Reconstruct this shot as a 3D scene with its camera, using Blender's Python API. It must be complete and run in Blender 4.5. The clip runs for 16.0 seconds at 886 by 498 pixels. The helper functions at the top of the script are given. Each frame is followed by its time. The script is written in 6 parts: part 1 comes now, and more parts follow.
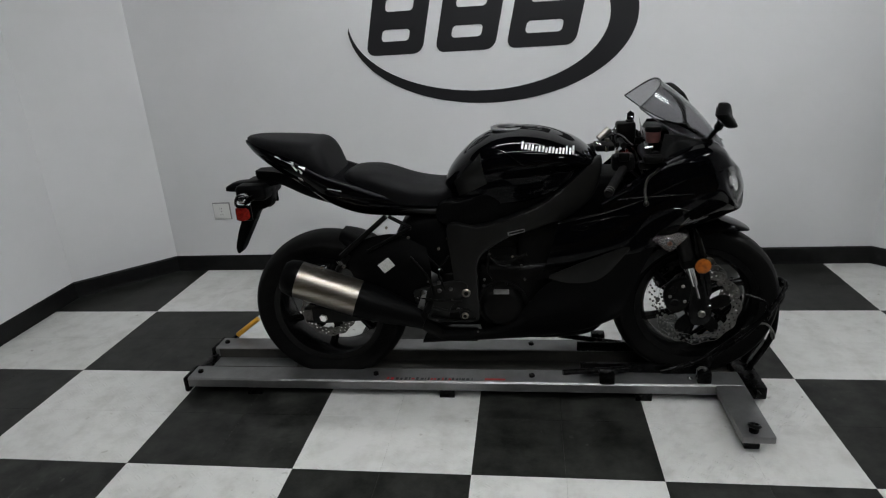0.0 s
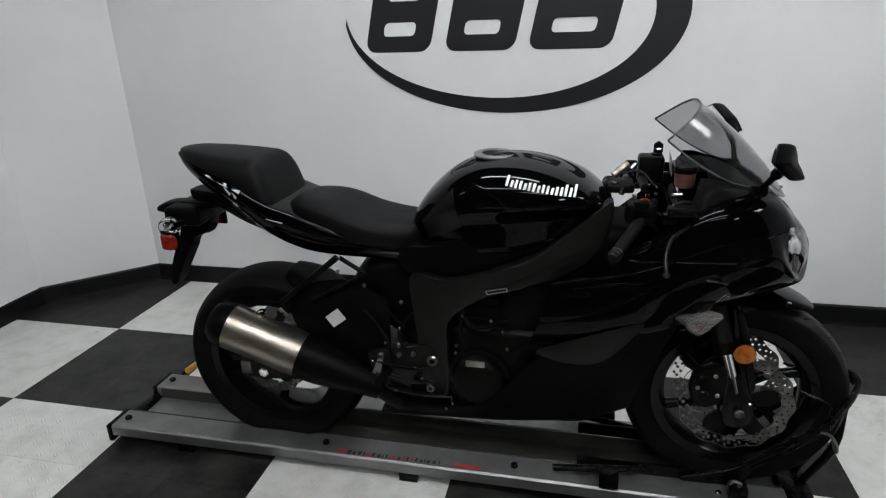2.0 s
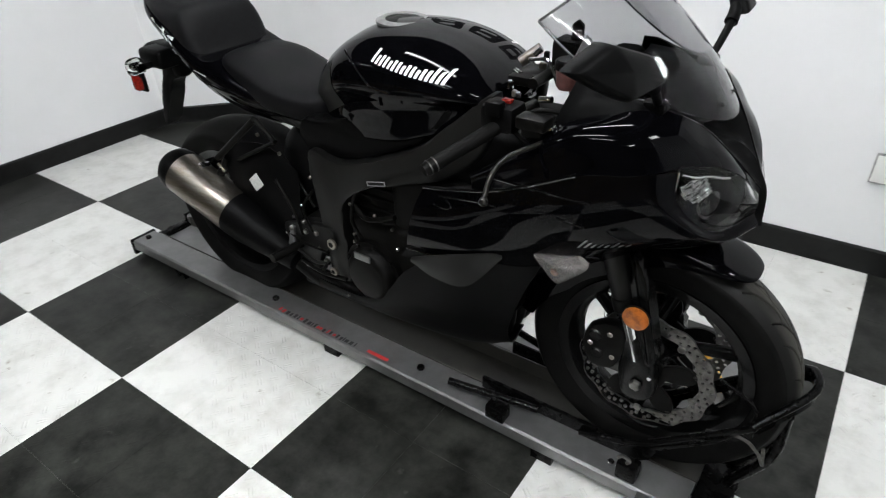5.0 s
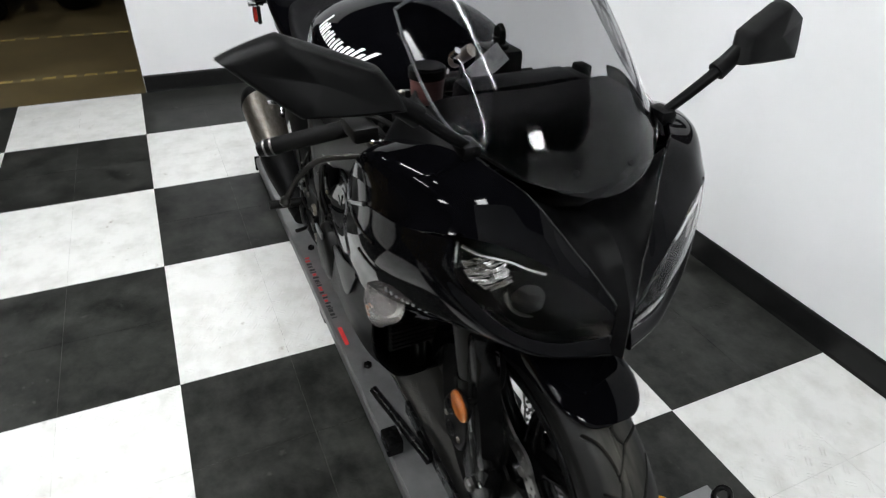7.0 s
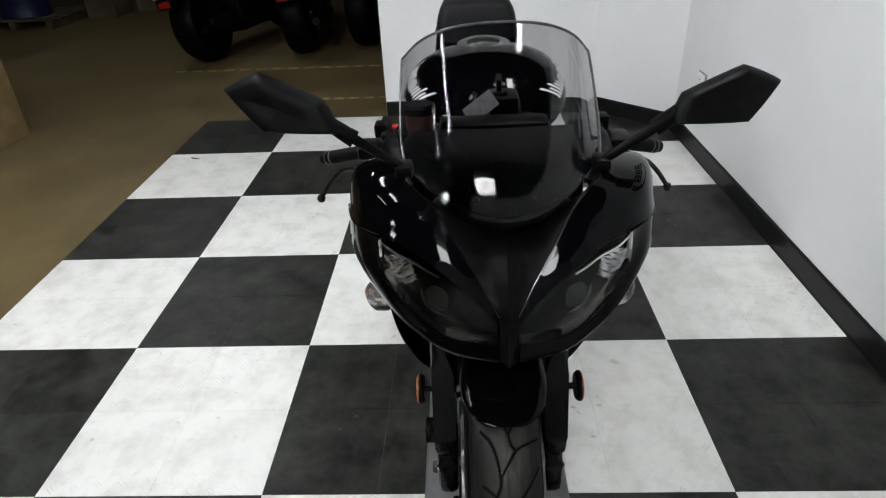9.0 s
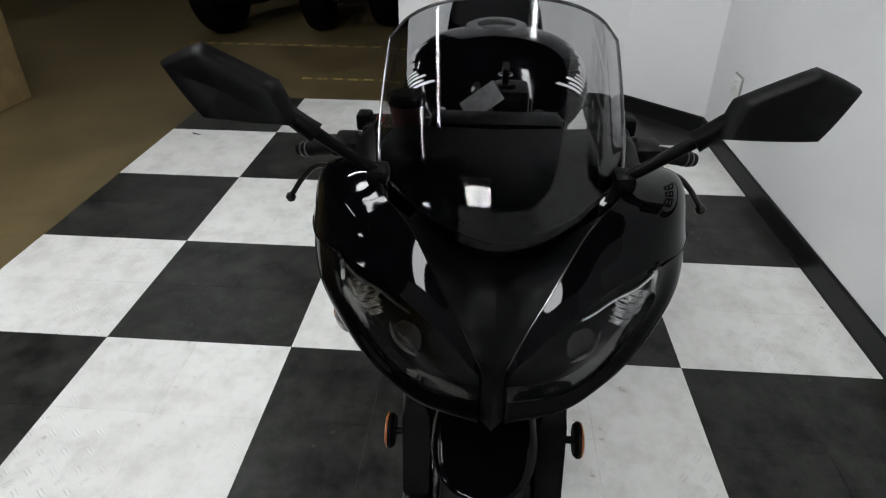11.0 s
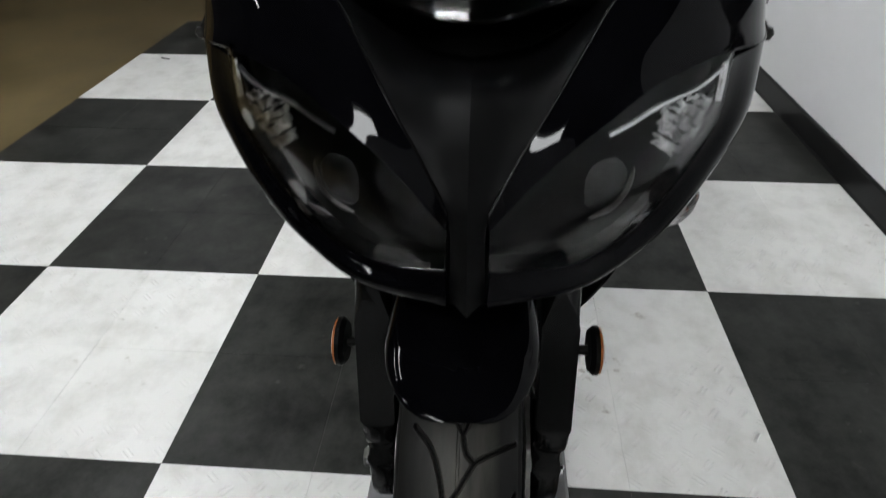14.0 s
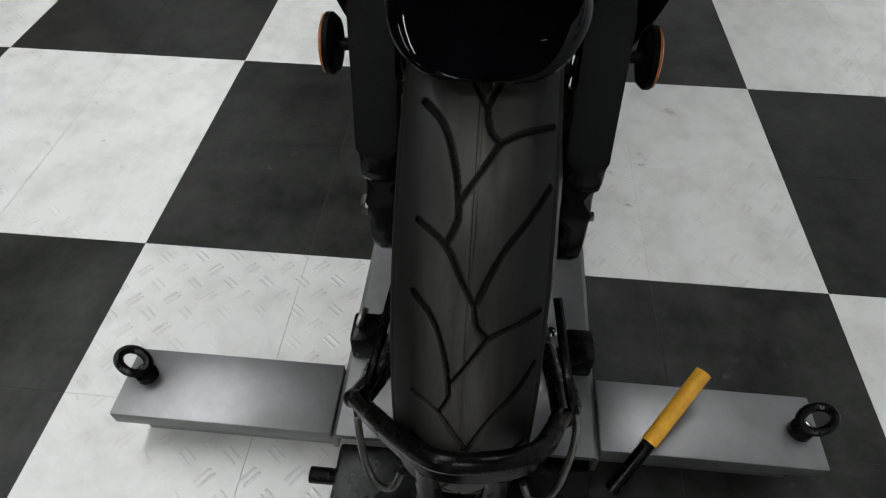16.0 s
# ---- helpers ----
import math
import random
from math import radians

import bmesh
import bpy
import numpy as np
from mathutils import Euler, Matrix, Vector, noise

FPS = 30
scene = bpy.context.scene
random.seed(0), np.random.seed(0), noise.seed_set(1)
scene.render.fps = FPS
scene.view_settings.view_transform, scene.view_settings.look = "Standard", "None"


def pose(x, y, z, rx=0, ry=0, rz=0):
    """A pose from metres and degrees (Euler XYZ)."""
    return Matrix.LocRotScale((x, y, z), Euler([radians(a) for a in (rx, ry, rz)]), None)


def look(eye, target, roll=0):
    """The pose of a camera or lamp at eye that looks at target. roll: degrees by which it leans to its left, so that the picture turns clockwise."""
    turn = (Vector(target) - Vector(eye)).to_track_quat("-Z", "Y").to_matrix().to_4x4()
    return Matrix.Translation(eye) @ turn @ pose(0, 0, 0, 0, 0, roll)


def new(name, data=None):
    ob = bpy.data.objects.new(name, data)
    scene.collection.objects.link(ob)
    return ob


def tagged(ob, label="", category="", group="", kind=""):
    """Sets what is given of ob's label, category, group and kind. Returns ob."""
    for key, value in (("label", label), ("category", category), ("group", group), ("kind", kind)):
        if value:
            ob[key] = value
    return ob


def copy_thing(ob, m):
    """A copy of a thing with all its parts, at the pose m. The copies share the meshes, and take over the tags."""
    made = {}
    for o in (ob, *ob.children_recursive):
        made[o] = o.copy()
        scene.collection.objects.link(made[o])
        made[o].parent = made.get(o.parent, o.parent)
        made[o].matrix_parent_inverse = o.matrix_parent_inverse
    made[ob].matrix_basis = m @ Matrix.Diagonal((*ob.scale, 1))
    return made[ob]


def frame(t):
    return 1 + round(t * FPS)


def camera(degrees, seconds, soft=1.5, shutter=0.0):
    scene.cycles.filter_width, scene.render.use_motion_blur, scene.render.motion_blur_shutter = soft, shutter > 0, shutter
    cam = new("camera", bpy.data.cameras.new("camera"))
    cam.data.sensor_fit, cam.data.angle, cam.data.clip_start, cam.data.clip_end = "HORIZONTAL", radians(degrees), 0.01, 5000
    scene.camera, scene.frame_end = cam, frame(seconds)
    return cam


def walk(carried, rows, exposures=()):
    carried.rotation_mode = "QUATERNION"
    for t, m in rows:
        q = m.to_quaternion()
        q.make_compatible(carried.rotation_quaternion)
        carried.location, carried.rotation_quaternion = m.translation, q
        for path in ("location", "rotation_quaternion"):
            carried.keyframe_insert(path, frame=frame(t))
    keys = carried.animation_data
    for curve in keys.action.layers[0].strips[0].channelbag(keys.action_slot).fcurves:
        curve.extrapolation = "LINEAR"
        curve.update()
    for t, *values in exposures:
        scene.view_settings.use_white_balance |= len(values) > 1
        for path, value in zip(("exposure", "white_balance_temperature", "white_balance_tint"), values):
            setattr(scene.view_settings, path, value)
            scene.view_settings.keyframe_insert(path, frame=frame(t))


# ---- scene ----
import functools
cam = camera(71.1, 16.0, soft=1.15, shutter=0.35)
PATH = [
    (0, (2.024, -1.64, 1.385), (1.753, 0.221, 0.705), -3.7),
    (0.5, (2.105, -1.533, 1.372), (1.794, 0.311, 0.665), -5.9),
    (1, (2.09, -1.351, 1.37), (1.873, 0.496, 0.634), -1.6),
    (1.5, (2.098, -1.188, 1.369), (1.953, 0.656, 0.609), 0.2),
    (2, (2.199, -1.089, 1.373), (1.767, 0.738, 0.685), -1.8),
    (2.5, (2.376, -1.004, 1.375), (1.894, 0.804, 0.67), -2.8),
    (3, (2.434, -0.856, 1.339), (1.969, 0.915, 0.536), 1.1),
    (3.5, (2.43, -0.667, 1.335), (1.816, 1.006, 0.428), -0.7),
    (4, (2.543, -0.63, 1.342), (1.778, 0.931, 0.352), -0.3),
    (4.5, (2.775, -0.633, 1.372), (1.983, 0.901, 0.362), 3.6),
    (4.7, (2.825, -0.609, 1.357), (1.965, 0.859, 0.305), 1.4),
    (6.8, (3.249, 0.053, 1.32), (1.736, 0.807, 0.251), 0.4),
    (7, (3.228, 0.131, 1.302), (1.73, 0.842, 0.184), 2.1),
    (7.5, (3.283, 0.284, 1.321), (1.682, 0.724, 0.205), -0.4),
    (8, (3.436, 0.453, 1.354), (1.736, 0.488, 0.301), -0.3),
    (8.5, (3.486, 0.522, 1.36), (1.759, 0.47, 0.353), -1.4),
    (9, (3.498, 0.548, 1.361), (1.777, 0.474, 0.344), -2.5),
    (9.2, (3.497, 0.559, 1.357), (1.774, 0.503, 0.343), -2.5),
    (11.3, (3.3, 0.6, 1.307), (1.623, 0.462, 0.226), 1.5),
    (11.5, (3.312, 0.636, 1.307), (1.654, 0.498, 0.195), 2.3),
    (12, (3.305, 0.656, 1.31), (1.627, 0.574, 0.226), 2.3),
    (12.5, (3.222, 0.599, 1.261), (1.54, 0.647, 0.18), 3.7),
    (13, (3.159, 0.618, 1.196), (1.448, 0.558, 0.161), 1.7),
    (13.5, (3.148, 0.628, 1.13), (1.459, 0.541, 0.062), 0.5),
    (14, (3.15, 0.62, 1.055), (1.528, 0.493, -0.108), -0.6),
    (14.5, (3.149, 0.614, 0.982), (1.616, 0.475, -0.295), -0.5),
    (15, (3.151, 0.605, 0.94), (1.676, 0.463, -0.404), 0.2),
    (15.5, (3.153, 0.605, 0.884), (1.781, 0.479, -0.565), 0.4),
    (16, (3.146, 0.609, 0.855), (1.835, 0.498, -0.652), 0.5),
]
EXPOSURES = [(0, -0.34), (1.5, -0.17), (2.5, 0.17), (3.5, 0.45), (4.5, 0.61), (7.0, 0.79), (8.0, 0.63), (9.0, 0.43), (11.5, 0.13), (12.5, 0.17), (13.5, 0.24), (14.5, 0.30), (16, 0.09)]
walk(cam, [(t, look(eye, target, roll)) for t, eye, target, roll in PATH], EXPOSURES)

# ---- light ----
world = bpy.data.worlds.new("world")
scene.world = world
world.use_nodes = True
world.node_tree.nodes["Background"].inputs["Color"].default_value = (0.5, 0.52, 0.55, 1)
world.node_tree.nodes["Background"].inputs["Strength"].default_value = 0.02


# ---- materials ----
def material(name, base, rough=0.5, metal=0.0, coat=0.0, spec=0.5):
    m = bpy.data.materials.new(name)
    m.use_nodes = True
    b = m.node_tree.nodes["Principled BSDF"]
    b.inputs["Base Color"].default_value = (*base, 1)
    b.inputs["Roughness"].default_value = rough
    b.inputs["Metallic"].default_value = metal
    b.inputs["Coat Weight"].default_value = coat
    b.inputs["Coat Roughness"].default_value = 0.03
    head_on = math.sqrt(0.08 * spec)
    b.inputs["IOR"].default_value = (1 + head_on) / (1 - head_on)
    return m


def vary(m, scale, dark, light, lo=0.35, hi=0.65, detail=6, bump=0.0, bump_scale=200, rough=None, stretch=(1, 1, 1), tone=0.0, across=False):
    """Two scales of variation over the base colour: noise blotches, fine bump, roughness range and a tone per object."""
    nt = m.node_tree
    n, l = nt.nodes, nt.links
    b = n["Principled BSDF"]
    co = n.new("ShaderNodeTexCoord")
    mp = n.new("ShaderNodeMapping")
    mp.inputs["Scale"].default_value = stretch
    # across: the blotches run on from piece to piece
    l.new(n.new("ShaderNodeNewGeometry").outputs["Position"] if across else co.outputs["Object"], mp.inputs["Vector"])
    tx = n.new("ShaderNodeTexNoise")
    tx.inputs["Scale"].default_value, tx.inputs["Detail"].default_value = scale, detail
    tx.inputs["Roughness"].default_value = 0.65
    l.new(mp.outputs[0], tx.inputs["Vector"])
    ramp = n.new("ShaderNodeValToRGB")
    ramp.color_ramp.elements[0].position, ramp.color_ramp.elements[1].position = lo, hi
    ramp.color_ramp.elements[0].color, ramp.color_ramp.elements[1].color = (*dark, 1), (*light, 1)
    l.new(tx.outputs["Fac"], ramp.inputs["Fac"])
    out = ramp.outputs["Color"]
    if tone:
        info = n.new("ShaderNodeObjectInfo")
        mr = n.new("ShaderNodeMapRange")
        mr.inputs["To Min"].default_value, mr.inputs["To Max"].default_value = 1 - tone, 1 + tone
        l.new(info.outputs["Random"], mr.inputs["Value"])
        hsv = n.new("ShaderNodeHueSaturation")
        l.new(mr.outputs[0], hsv.inputs["Value"])
        l.new(out, hsv.inputs["Color"])
        out = hsv.outputs["Color"]
    l.new(out, b.inputs["Base Color"])
    if rough:
        mr = n.new("ShaderNodeMapRange")
        mr.inputs["To Min"].default_value, mr.inputs["To Max"].default_value = rough
        l.new(tx.outputs["Fac"], mr.inputs["Value"])
        l.new(mr.outputs[0], b.inputs["Roughness"])
    if bump:
        t2 = n.new("ShaderNodeTexNoise")
        t2.inputs["Scale"].default_value, t2.inputs["Detail"].default_value = bump_scale, 3
        l.new(mp.outputs[0], t2.inputs["Vector"])
        bp = n.new("ShaderNodeBump")
        bp.inputs["Strength"].default_value, bp.inputs["Distance"].default_value = bump, 0.002
        l.new(t2.outputs["Fac"], bp.inputs["Height"])
        l.new(bp.outputs[0], b.inputs["Normal"])
    return m


def lamp_material(name, strength, colour=(1, 1, 1)):
    m = material(name, (0.9, 0.9, 0.9), 0.6)
    b = m.node_tree.nodes["Principled BSDF"]
    b.inputs["Emission Color"].default_value = (*colour, 1)
    b.inputs["Emission Strength"].default_value = strength
    return m


def glass(name, tint, rough=0.0, trans=1.0, ior=1.3):
    m = material(name, tint, rough)
    b = m.node_tree.nodes["Principled BSDF"]
    b.inputs["Transmission Weight"].default_value = trans
    b.inputs["IOR"].default_value = ior
    return m


def emboss(m, cell, height, speck):
    """Raised dashes, laid two ways in turn, and small dark specks, as on worn sheet tile."""
    nt = m.node_tree
    n, l = nt.nodes, nt.links
    b = n["Principled BSDF"]

    def math_node(op, a, c=0.0, d=0.0):
        k = n.new("ShaderNodeMath")
        k.operation = op
        for i, v in enumerate((a, c, d)):
            if isinstance(v, (int, float)):
                k.inputs[i].default_value = v
            else:
                l.new(v, k.inputs[i])
        return k.outputs[0]
    geo = n.new("ShaderNodeNewGeometry")
    mp = n.new("ShaderNodeMapping")
    mp.inputs["Rotation"].default_value = (0, 0, radians(38))
    mp.inputs["Scale"].default_value = (1 / cell, 1 / cell, 1)
    l.new(geo.outputs["Position"], mp.inputs["Vector"])
    sx = n.new("ShaderNodeSeparateXYZ")
    l.new(mp.outputs[0], sx.inputs[0])
    x, y = sx.outputs[0], sx.outputs[1]
    odd = math_node("FLOORED_MODULO", math_node("ADD", math_node("FLOOR", x), math_node("FLOOR", y)), 2.0)
    fx = math_node("ABSOLUTE", math_node("SUBTRACT", math_node("FRACT", x), 0.5))
    fy = math_node("ABSOLUTE", math_node("SUBTRACT", math_node("FRACT", y), 0.5))
    even = math_node("SUBTRACT", 1.0, odd)
    u = math_node("ADD", math_node("MULTIPLY", fx, odd), math_node("MULTIPLY", fy, even))
    v = math_node("ADD", math_node("MULTIPLY", fy, odd), math_node("MULTIPLY", fx, even))
    dash = math_node("MULTIPLY", math_node("SMOOTH_MIN", math_node("MULTIPLY", math_node("SUBTRACT", 0.33, u), 14.0), 1.0, 0.2), 1.0)
    dash = math_node("MULTIPLY", math_node("MAXIMUM", dash, 0.0), math_node("MAXIMUM", math_node("MINIMUM", math_node("MULTIPLY", math_node("SUBTRACT", 0.06, math_node("ABSOLUTE", math_node("SUBTRACT", v, 0.11))), 30.0), 1.0), 0.0))
    tx = n.new("ShaderNodeTexNoise")
    tx.inputs["Scale"].default_value, tx.inputs["Detail"].default_value = 2.2, 2
    l.new(geo.outputs["Position"], tx.inputs["Vector"])
    worn = math_node("MAXIMUM", math_node("MULTIPLY", math_node("SUBTRACT", tx.outputs["Fac"], 0.42), 5.0), 0.0)
    bp = n.new("ShaderNodeBump")
    bp.inputs["Strength"].default_value, bp.inputs["Distance"].default_value = 0.8, height
    l.new(math_node("MULTIPLY", dash, math_node("MINIMUM", worn, 1.0)), bp.inputs["Height"])
    old = b.inputs["Normal"].links[0].from_socket if b.inputs["Normal"].links else None
    if old:
        l.new(old, bp.inputs["Normal"])
    l.new(bp.outputs[0], b.inputs["Normal"])
    # specks
    t2 = n.new("ShaderNodeTexNoise")
    t2.inputs["Scale"].default_value, t2.inputs["Detail"].default_value = 26.0, 5
    l.new(geo.outputs["Position"], t2.inputs["Vector"])
    t3 = n.new("ShaderNodeTexNoise")
    t3.inputs["Scale"].default_value, t3.inputs["Detail"].default_value = 3.1, 3
    l.new(geo.outputs["Position"], t3.inputs["Vector"])
    f = math_node("MULTIPLY", math_node("MAXIMUM", math_node("MULTIPLY", math_node("SUBTRACT", t2.outputs["Fac"], 0.64), 12.0), 0.0), math_node("MAXIMUM", math_node("MULTIPLY", math_node("SUBTRACT", t3.outputs["Fac"], 0.50), 6.0), 0.0))
    mix = n.new("ShaderNodeMix")
    mix.data_type = "RGBA"
    l.new(math_node("MINIMUM", f, 0.75), mix.inputs[0])
    l.new(b.inputs["Base Color"].links[0].from_socket, mix.inputs[6])
    mix.inputs[7].default_value = (*speck, 1)
    l.new(mix.outputs[2], b.inputs["Base Color"])
    return m


GLOSS = vary(material("gloss_black_paint", (0.0015, 0.0015, 0.002), 0.05, spec=0.09), 30, (0.0008, 0.0008, 0.0011), (0.0016, 0.0016, 0.0021), rough=(0.025, 0.055))
PLASTIC = vary(material("matte_black_plastic", (0.0025, 0.0025, 0.0025), 0.42, spec=0.05), 40, (0.0014, 0.0014, 0.0015), (0.0026, 0.0026, 0.0027), bump=0.10, bump_scale=900, rough=(0.36, 0.5))
BLACK = vary(material("dark_engine_paint", (0.004, 0.004, 0.004), 0.4, spec=0.09), 25, (0.001, 0.001, 0.001), (0.004, 0.0038, 0.0034), bump=0.08, bump_scale=400, rough=(0.3, 0.55))
VINYL = vary(material("black_seat_vinyl", (0.006, 0.006, 0.007), 0.5, spec=0.11), 60, (0.0026, 0.0026, 0.0030), (0.0050, 0.0050, 0.0057), bump=0.25, bump_scale=700, rough=(0.42, 0.58))
FRAME = vary(material("satin_black_frame_paint", (0.006, 0.006, 0.006), 0.4, spec=0.24), 20, (0.003, 0.003, 0.003), (0.006, 0.006, 0.0056), bump=0.03, bump_scale=900, rough=(0.34, 0.48))
RUBBER = vary(material("tyre_rubber", (0.005, 0.005, 0.005), 0.6, spec=0.08), 18, (0.0018, 0.0018, 0.0018), (0.0048, 0.0046, 0.0044), bump=0.12, bump_scale=500, rough=(0.5, 0.75))
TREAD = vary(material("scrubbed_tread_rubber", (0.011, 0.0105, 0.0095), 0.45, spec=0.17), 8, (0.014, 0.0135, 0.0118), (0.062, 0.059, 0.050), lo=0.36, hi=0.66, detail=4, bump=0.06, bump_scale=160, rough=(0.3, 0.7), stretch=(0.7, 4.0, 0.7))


def crown_dust_and_shade(m, inner, outer, shoulder_tone):
    """Dust on the middle of the tread, and painted shade that darkens its shoulders."""
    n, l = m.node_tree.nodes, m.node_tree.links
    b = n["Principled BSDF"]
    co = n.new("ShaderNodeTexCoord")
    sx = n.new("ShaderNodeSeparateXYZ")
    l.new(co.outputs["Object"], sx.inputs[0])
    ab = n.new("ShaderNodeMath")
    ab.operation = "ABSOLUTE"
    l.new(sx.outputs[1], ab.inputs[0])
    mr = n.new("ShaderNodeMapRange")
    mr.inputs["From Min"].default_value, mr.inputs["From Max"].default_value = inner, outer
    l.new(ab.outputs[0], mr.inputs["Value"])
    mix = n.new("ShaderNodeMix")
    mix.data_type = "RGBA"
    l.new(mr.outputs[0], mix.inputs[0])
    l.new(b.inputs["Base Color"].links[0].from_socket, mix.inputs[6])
    mix.inputs[7].default_value = (*shoulder_tone, 1)
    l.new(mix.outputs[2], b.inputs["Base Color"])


# shade is put into the rubber colour beyond the dusty middle band
crown_dust_and_shade(TREAD, 0.014, 0.038, (0.004, 0.0039, 0.0036))
LEVER = vary(material("smoke_anodised_lever", (0.05, 0.048, 0.044), 0.32, metal=0.9), 40, (0.018, 0.0175, 0.016), (0.04, 0.038, 0.035), rough=(0.26, 0.4))
EDGE = material("polished_black_edge", (0.002, 0.002, 0.002), 0.15, spec=0.6)
RIM = material("black_wheel_enamel", (0.003, 0.003, 0.003), 0.22, spec=0.16)
STEEL = vary(material("brushed_steel", (0.34, 0.31, 0.27), 0.3, metal=1.0), 8, (0.27, 0.24, 0.20), (0.40, 0.37, 0.33), bump=0.06, bump_scale=300, rough=(0.26, 0.4), stretch=(1, 12, 12))
REFLECTOR = vary(material("metallised_reflector", (0.6, 0.6, 0.6), 0.2, metal=1.0), 60, (0.30, 0.30, 0.30), (0.80, 0.80, 0.80), rough=(0.14, 0.26))
DISC = vary(material("brake_disc_steel", (0.13, 0.125, 0.12), 0.4, metal=1.0), 40, (0.09, 0.088, 0.082), (0.22, 0.214, 0.205), rough=(0.28, 0.42))
RING = vary(material("satin_silver_ring", (0.3, 0.3, 0.3), 0.3, metal=0.9), 30, (0.20, 0.20, 0.20), (0.36, 0.36, 0.36), rough=(0.28, 0.42))
CHROME = material("bright_steel", (0.8, 0.8, 0.8), 0.12, metal=1.0)
ALU = vary(material("anodised_aluminium", (0.24, 0.24, 0.24), 0.42, metal=0.8), 9, (0.175, 0.175, 0.175), (0.245, 0.245, 0.247), bump=0.08, bump_scale=60, rough=(0.32, 0.52))
CHANNEL = vary(material("worn_dark_channel", (0.03, 0.029, 0.024), 0.55), 7, (0.018, 0.0175, 0.015), (0.042, 0.040, 0.034), bump=0.3, bump_scale=200, rough=(0.45, 0.7))
STANDBLACK = vary(material("powder_coated_black_steel", (0.004, 0.004, 0.004), 0.3, spec=0.1), 30, (0.0010, 0.0010, 0.0010), (0.0024, 0.0024, 0.0024), bump=0.05, bump_scale=600, rough=(0.2, 0.34))
YELLOW = vary(material("yellow_grip_plastic", (0.75, 0.38, 0.02), 0.4), 40, (0.6, 0.28, 0.015), (0.8, 0.42, 0.03), rough=(0.35, 0.5))
ORANGE = vary(material("orange_reflector", (0.3, 0.08, 0.006), 0.3), 60, (0.14, 0.03, 0.002), (0.4, 0.11, 0.008))
RED = vary(material("red_lens", (0.2, 0.008, 0.005), 0.25), 120, (0.12, 0.005, 0.004), (0.26, 0.012, 0.007))
FLUID = vary(material("brake_fluid_reservoir_plastic", (0.08, 0.05, 0.05), 0.4), 60, (0.075, 0.028, 0.026), (0.13, 0.055, 0.05))
CLEAR = glass("clear_lens_plastic", (0.88, 0.88, 0.88), 0.02, ior=1.2)
SMOKE = glass("smoked_screen_plastic", (0.55, 0.55, 0.56), 0.0, ior=1.26)
SCREENRIM = vary(material("smoked_screen_edge", (0.06, 0.06, 0.062), 0.2), 50, (0.035, 0.035, 0.036), (0.085, 0.085, 0.088), rough=(0.12, 0.3))
SILVERPAINT = material("white_decal", (0.75, 0.75, 0.75), 0.35)
GREYDECAL = material("grey_decal", (0.22, 0.22, 0.22), 0.35)
REDDECAL = material("red_decal", (0.5, 0.03, 0.03), 0.4)
DARKDECAL = material("black_decal", (0.02, 0.02, 0.022), 0.4)
SIGNAL = glass("pale_signal_lens", (0.62, 0.58, 0.56), 0.2, trans=0.85, ior=1.25)
PAPER = vary(material("paper_sticker", (0.6, 0.6, 0.58), 0.6), 200, (0.5, 0.5, 0.48), (0.66, 0.66, 0.64))
TAGGREY = vary(material("grey_card", (0.28, 0.28, 0.28), 0.6), 80, (0.22, 0.22, 0.22), (0.34, 0.34, 0.335))
MIRROR = material("mirror_glass", (0.8, 0.8, 0.8), 0.02, metal=1.0)
WHITE_TILE = vary(material("white_vinyl_tile", (0.72, 0.72, 0.70), 0.35), 9, (0.52, 0.517, 0.492), (0.665, 0.665, 0.645), lo=0.30, hi=0.56, detail=10, bump=0.05, bump_scale=150, rough=(0.25, 0.45), tone=0.03, across=True)
BLACK_TILE = vary(material("black_vinyl_tile", (0.016, 0.016, 0.016), 0.42, spec=0.17), 8, (0.0050, 0.0052, 0.0046), (0.041, 0.042, 0.038), lo=0.36, hi=0.74, detail=10, bump=0.05, bump_scale=150, rough=(0.3, 0.5), tone=0.06, across=True)
emboss(WHITE_TILE, 0.044, 0.0022, (0.28, 0.26, 0.22))
emboss(BLACK_TILE, 0.044, 0.00012, (0.06, 0.06, 0.055))
SEAM = material("tile_adhesive", (0.07, 0.068, 0.06), 0.8)
WALL = vary(material("white_wall_paint", (0.76, 0.76, 0.77), 0.55), 1.3, (0.73, 0.735, 0.74), (0.78, 0.78, 0.79), bump=0.06, bump_scale=350, rough=(0.5, 0.62))
BASE = vary(material("black_vinyl_base", (0.006, 0.006, 0.006), 0.4, spec=0.2), 12, (0.004, 0.004, 0.004), (0.009, 0.009, 0.009), rough=(0.32, 0.5))
WALLBLACK = material("black_wall_vinyl", (0.010, 0.010, 0.012), 0.4)
PLATE = material("white_switch_plate", (0.72, 0.72, 0.7), 0.35)
CONCRETE = vary(material("brown_sealed_concrete", (0.10, 0.075, 0.035), 0.5, spec=0.3), 1.8, (0.065, 0.048, 0.02), (0.12, 0.09, 0.042), detail=8, bump=0.08, bump_scale=40, rough=(0.35, 0.55))
TAPE = vary(material("worn_yellow_tape", (0.45, 0.33, 0.08), 0.6), 14, (0.18, 0.14, 0.06), (0.5, 0.38, 0.1))
CARD = vary(material("cardboard", (0.20, 0.14, 0.06), 0.8), 6, (0.15, 0.10, 0.04), (0.22, 0.155, 0.065), bump=0.1, bump_scale=120)
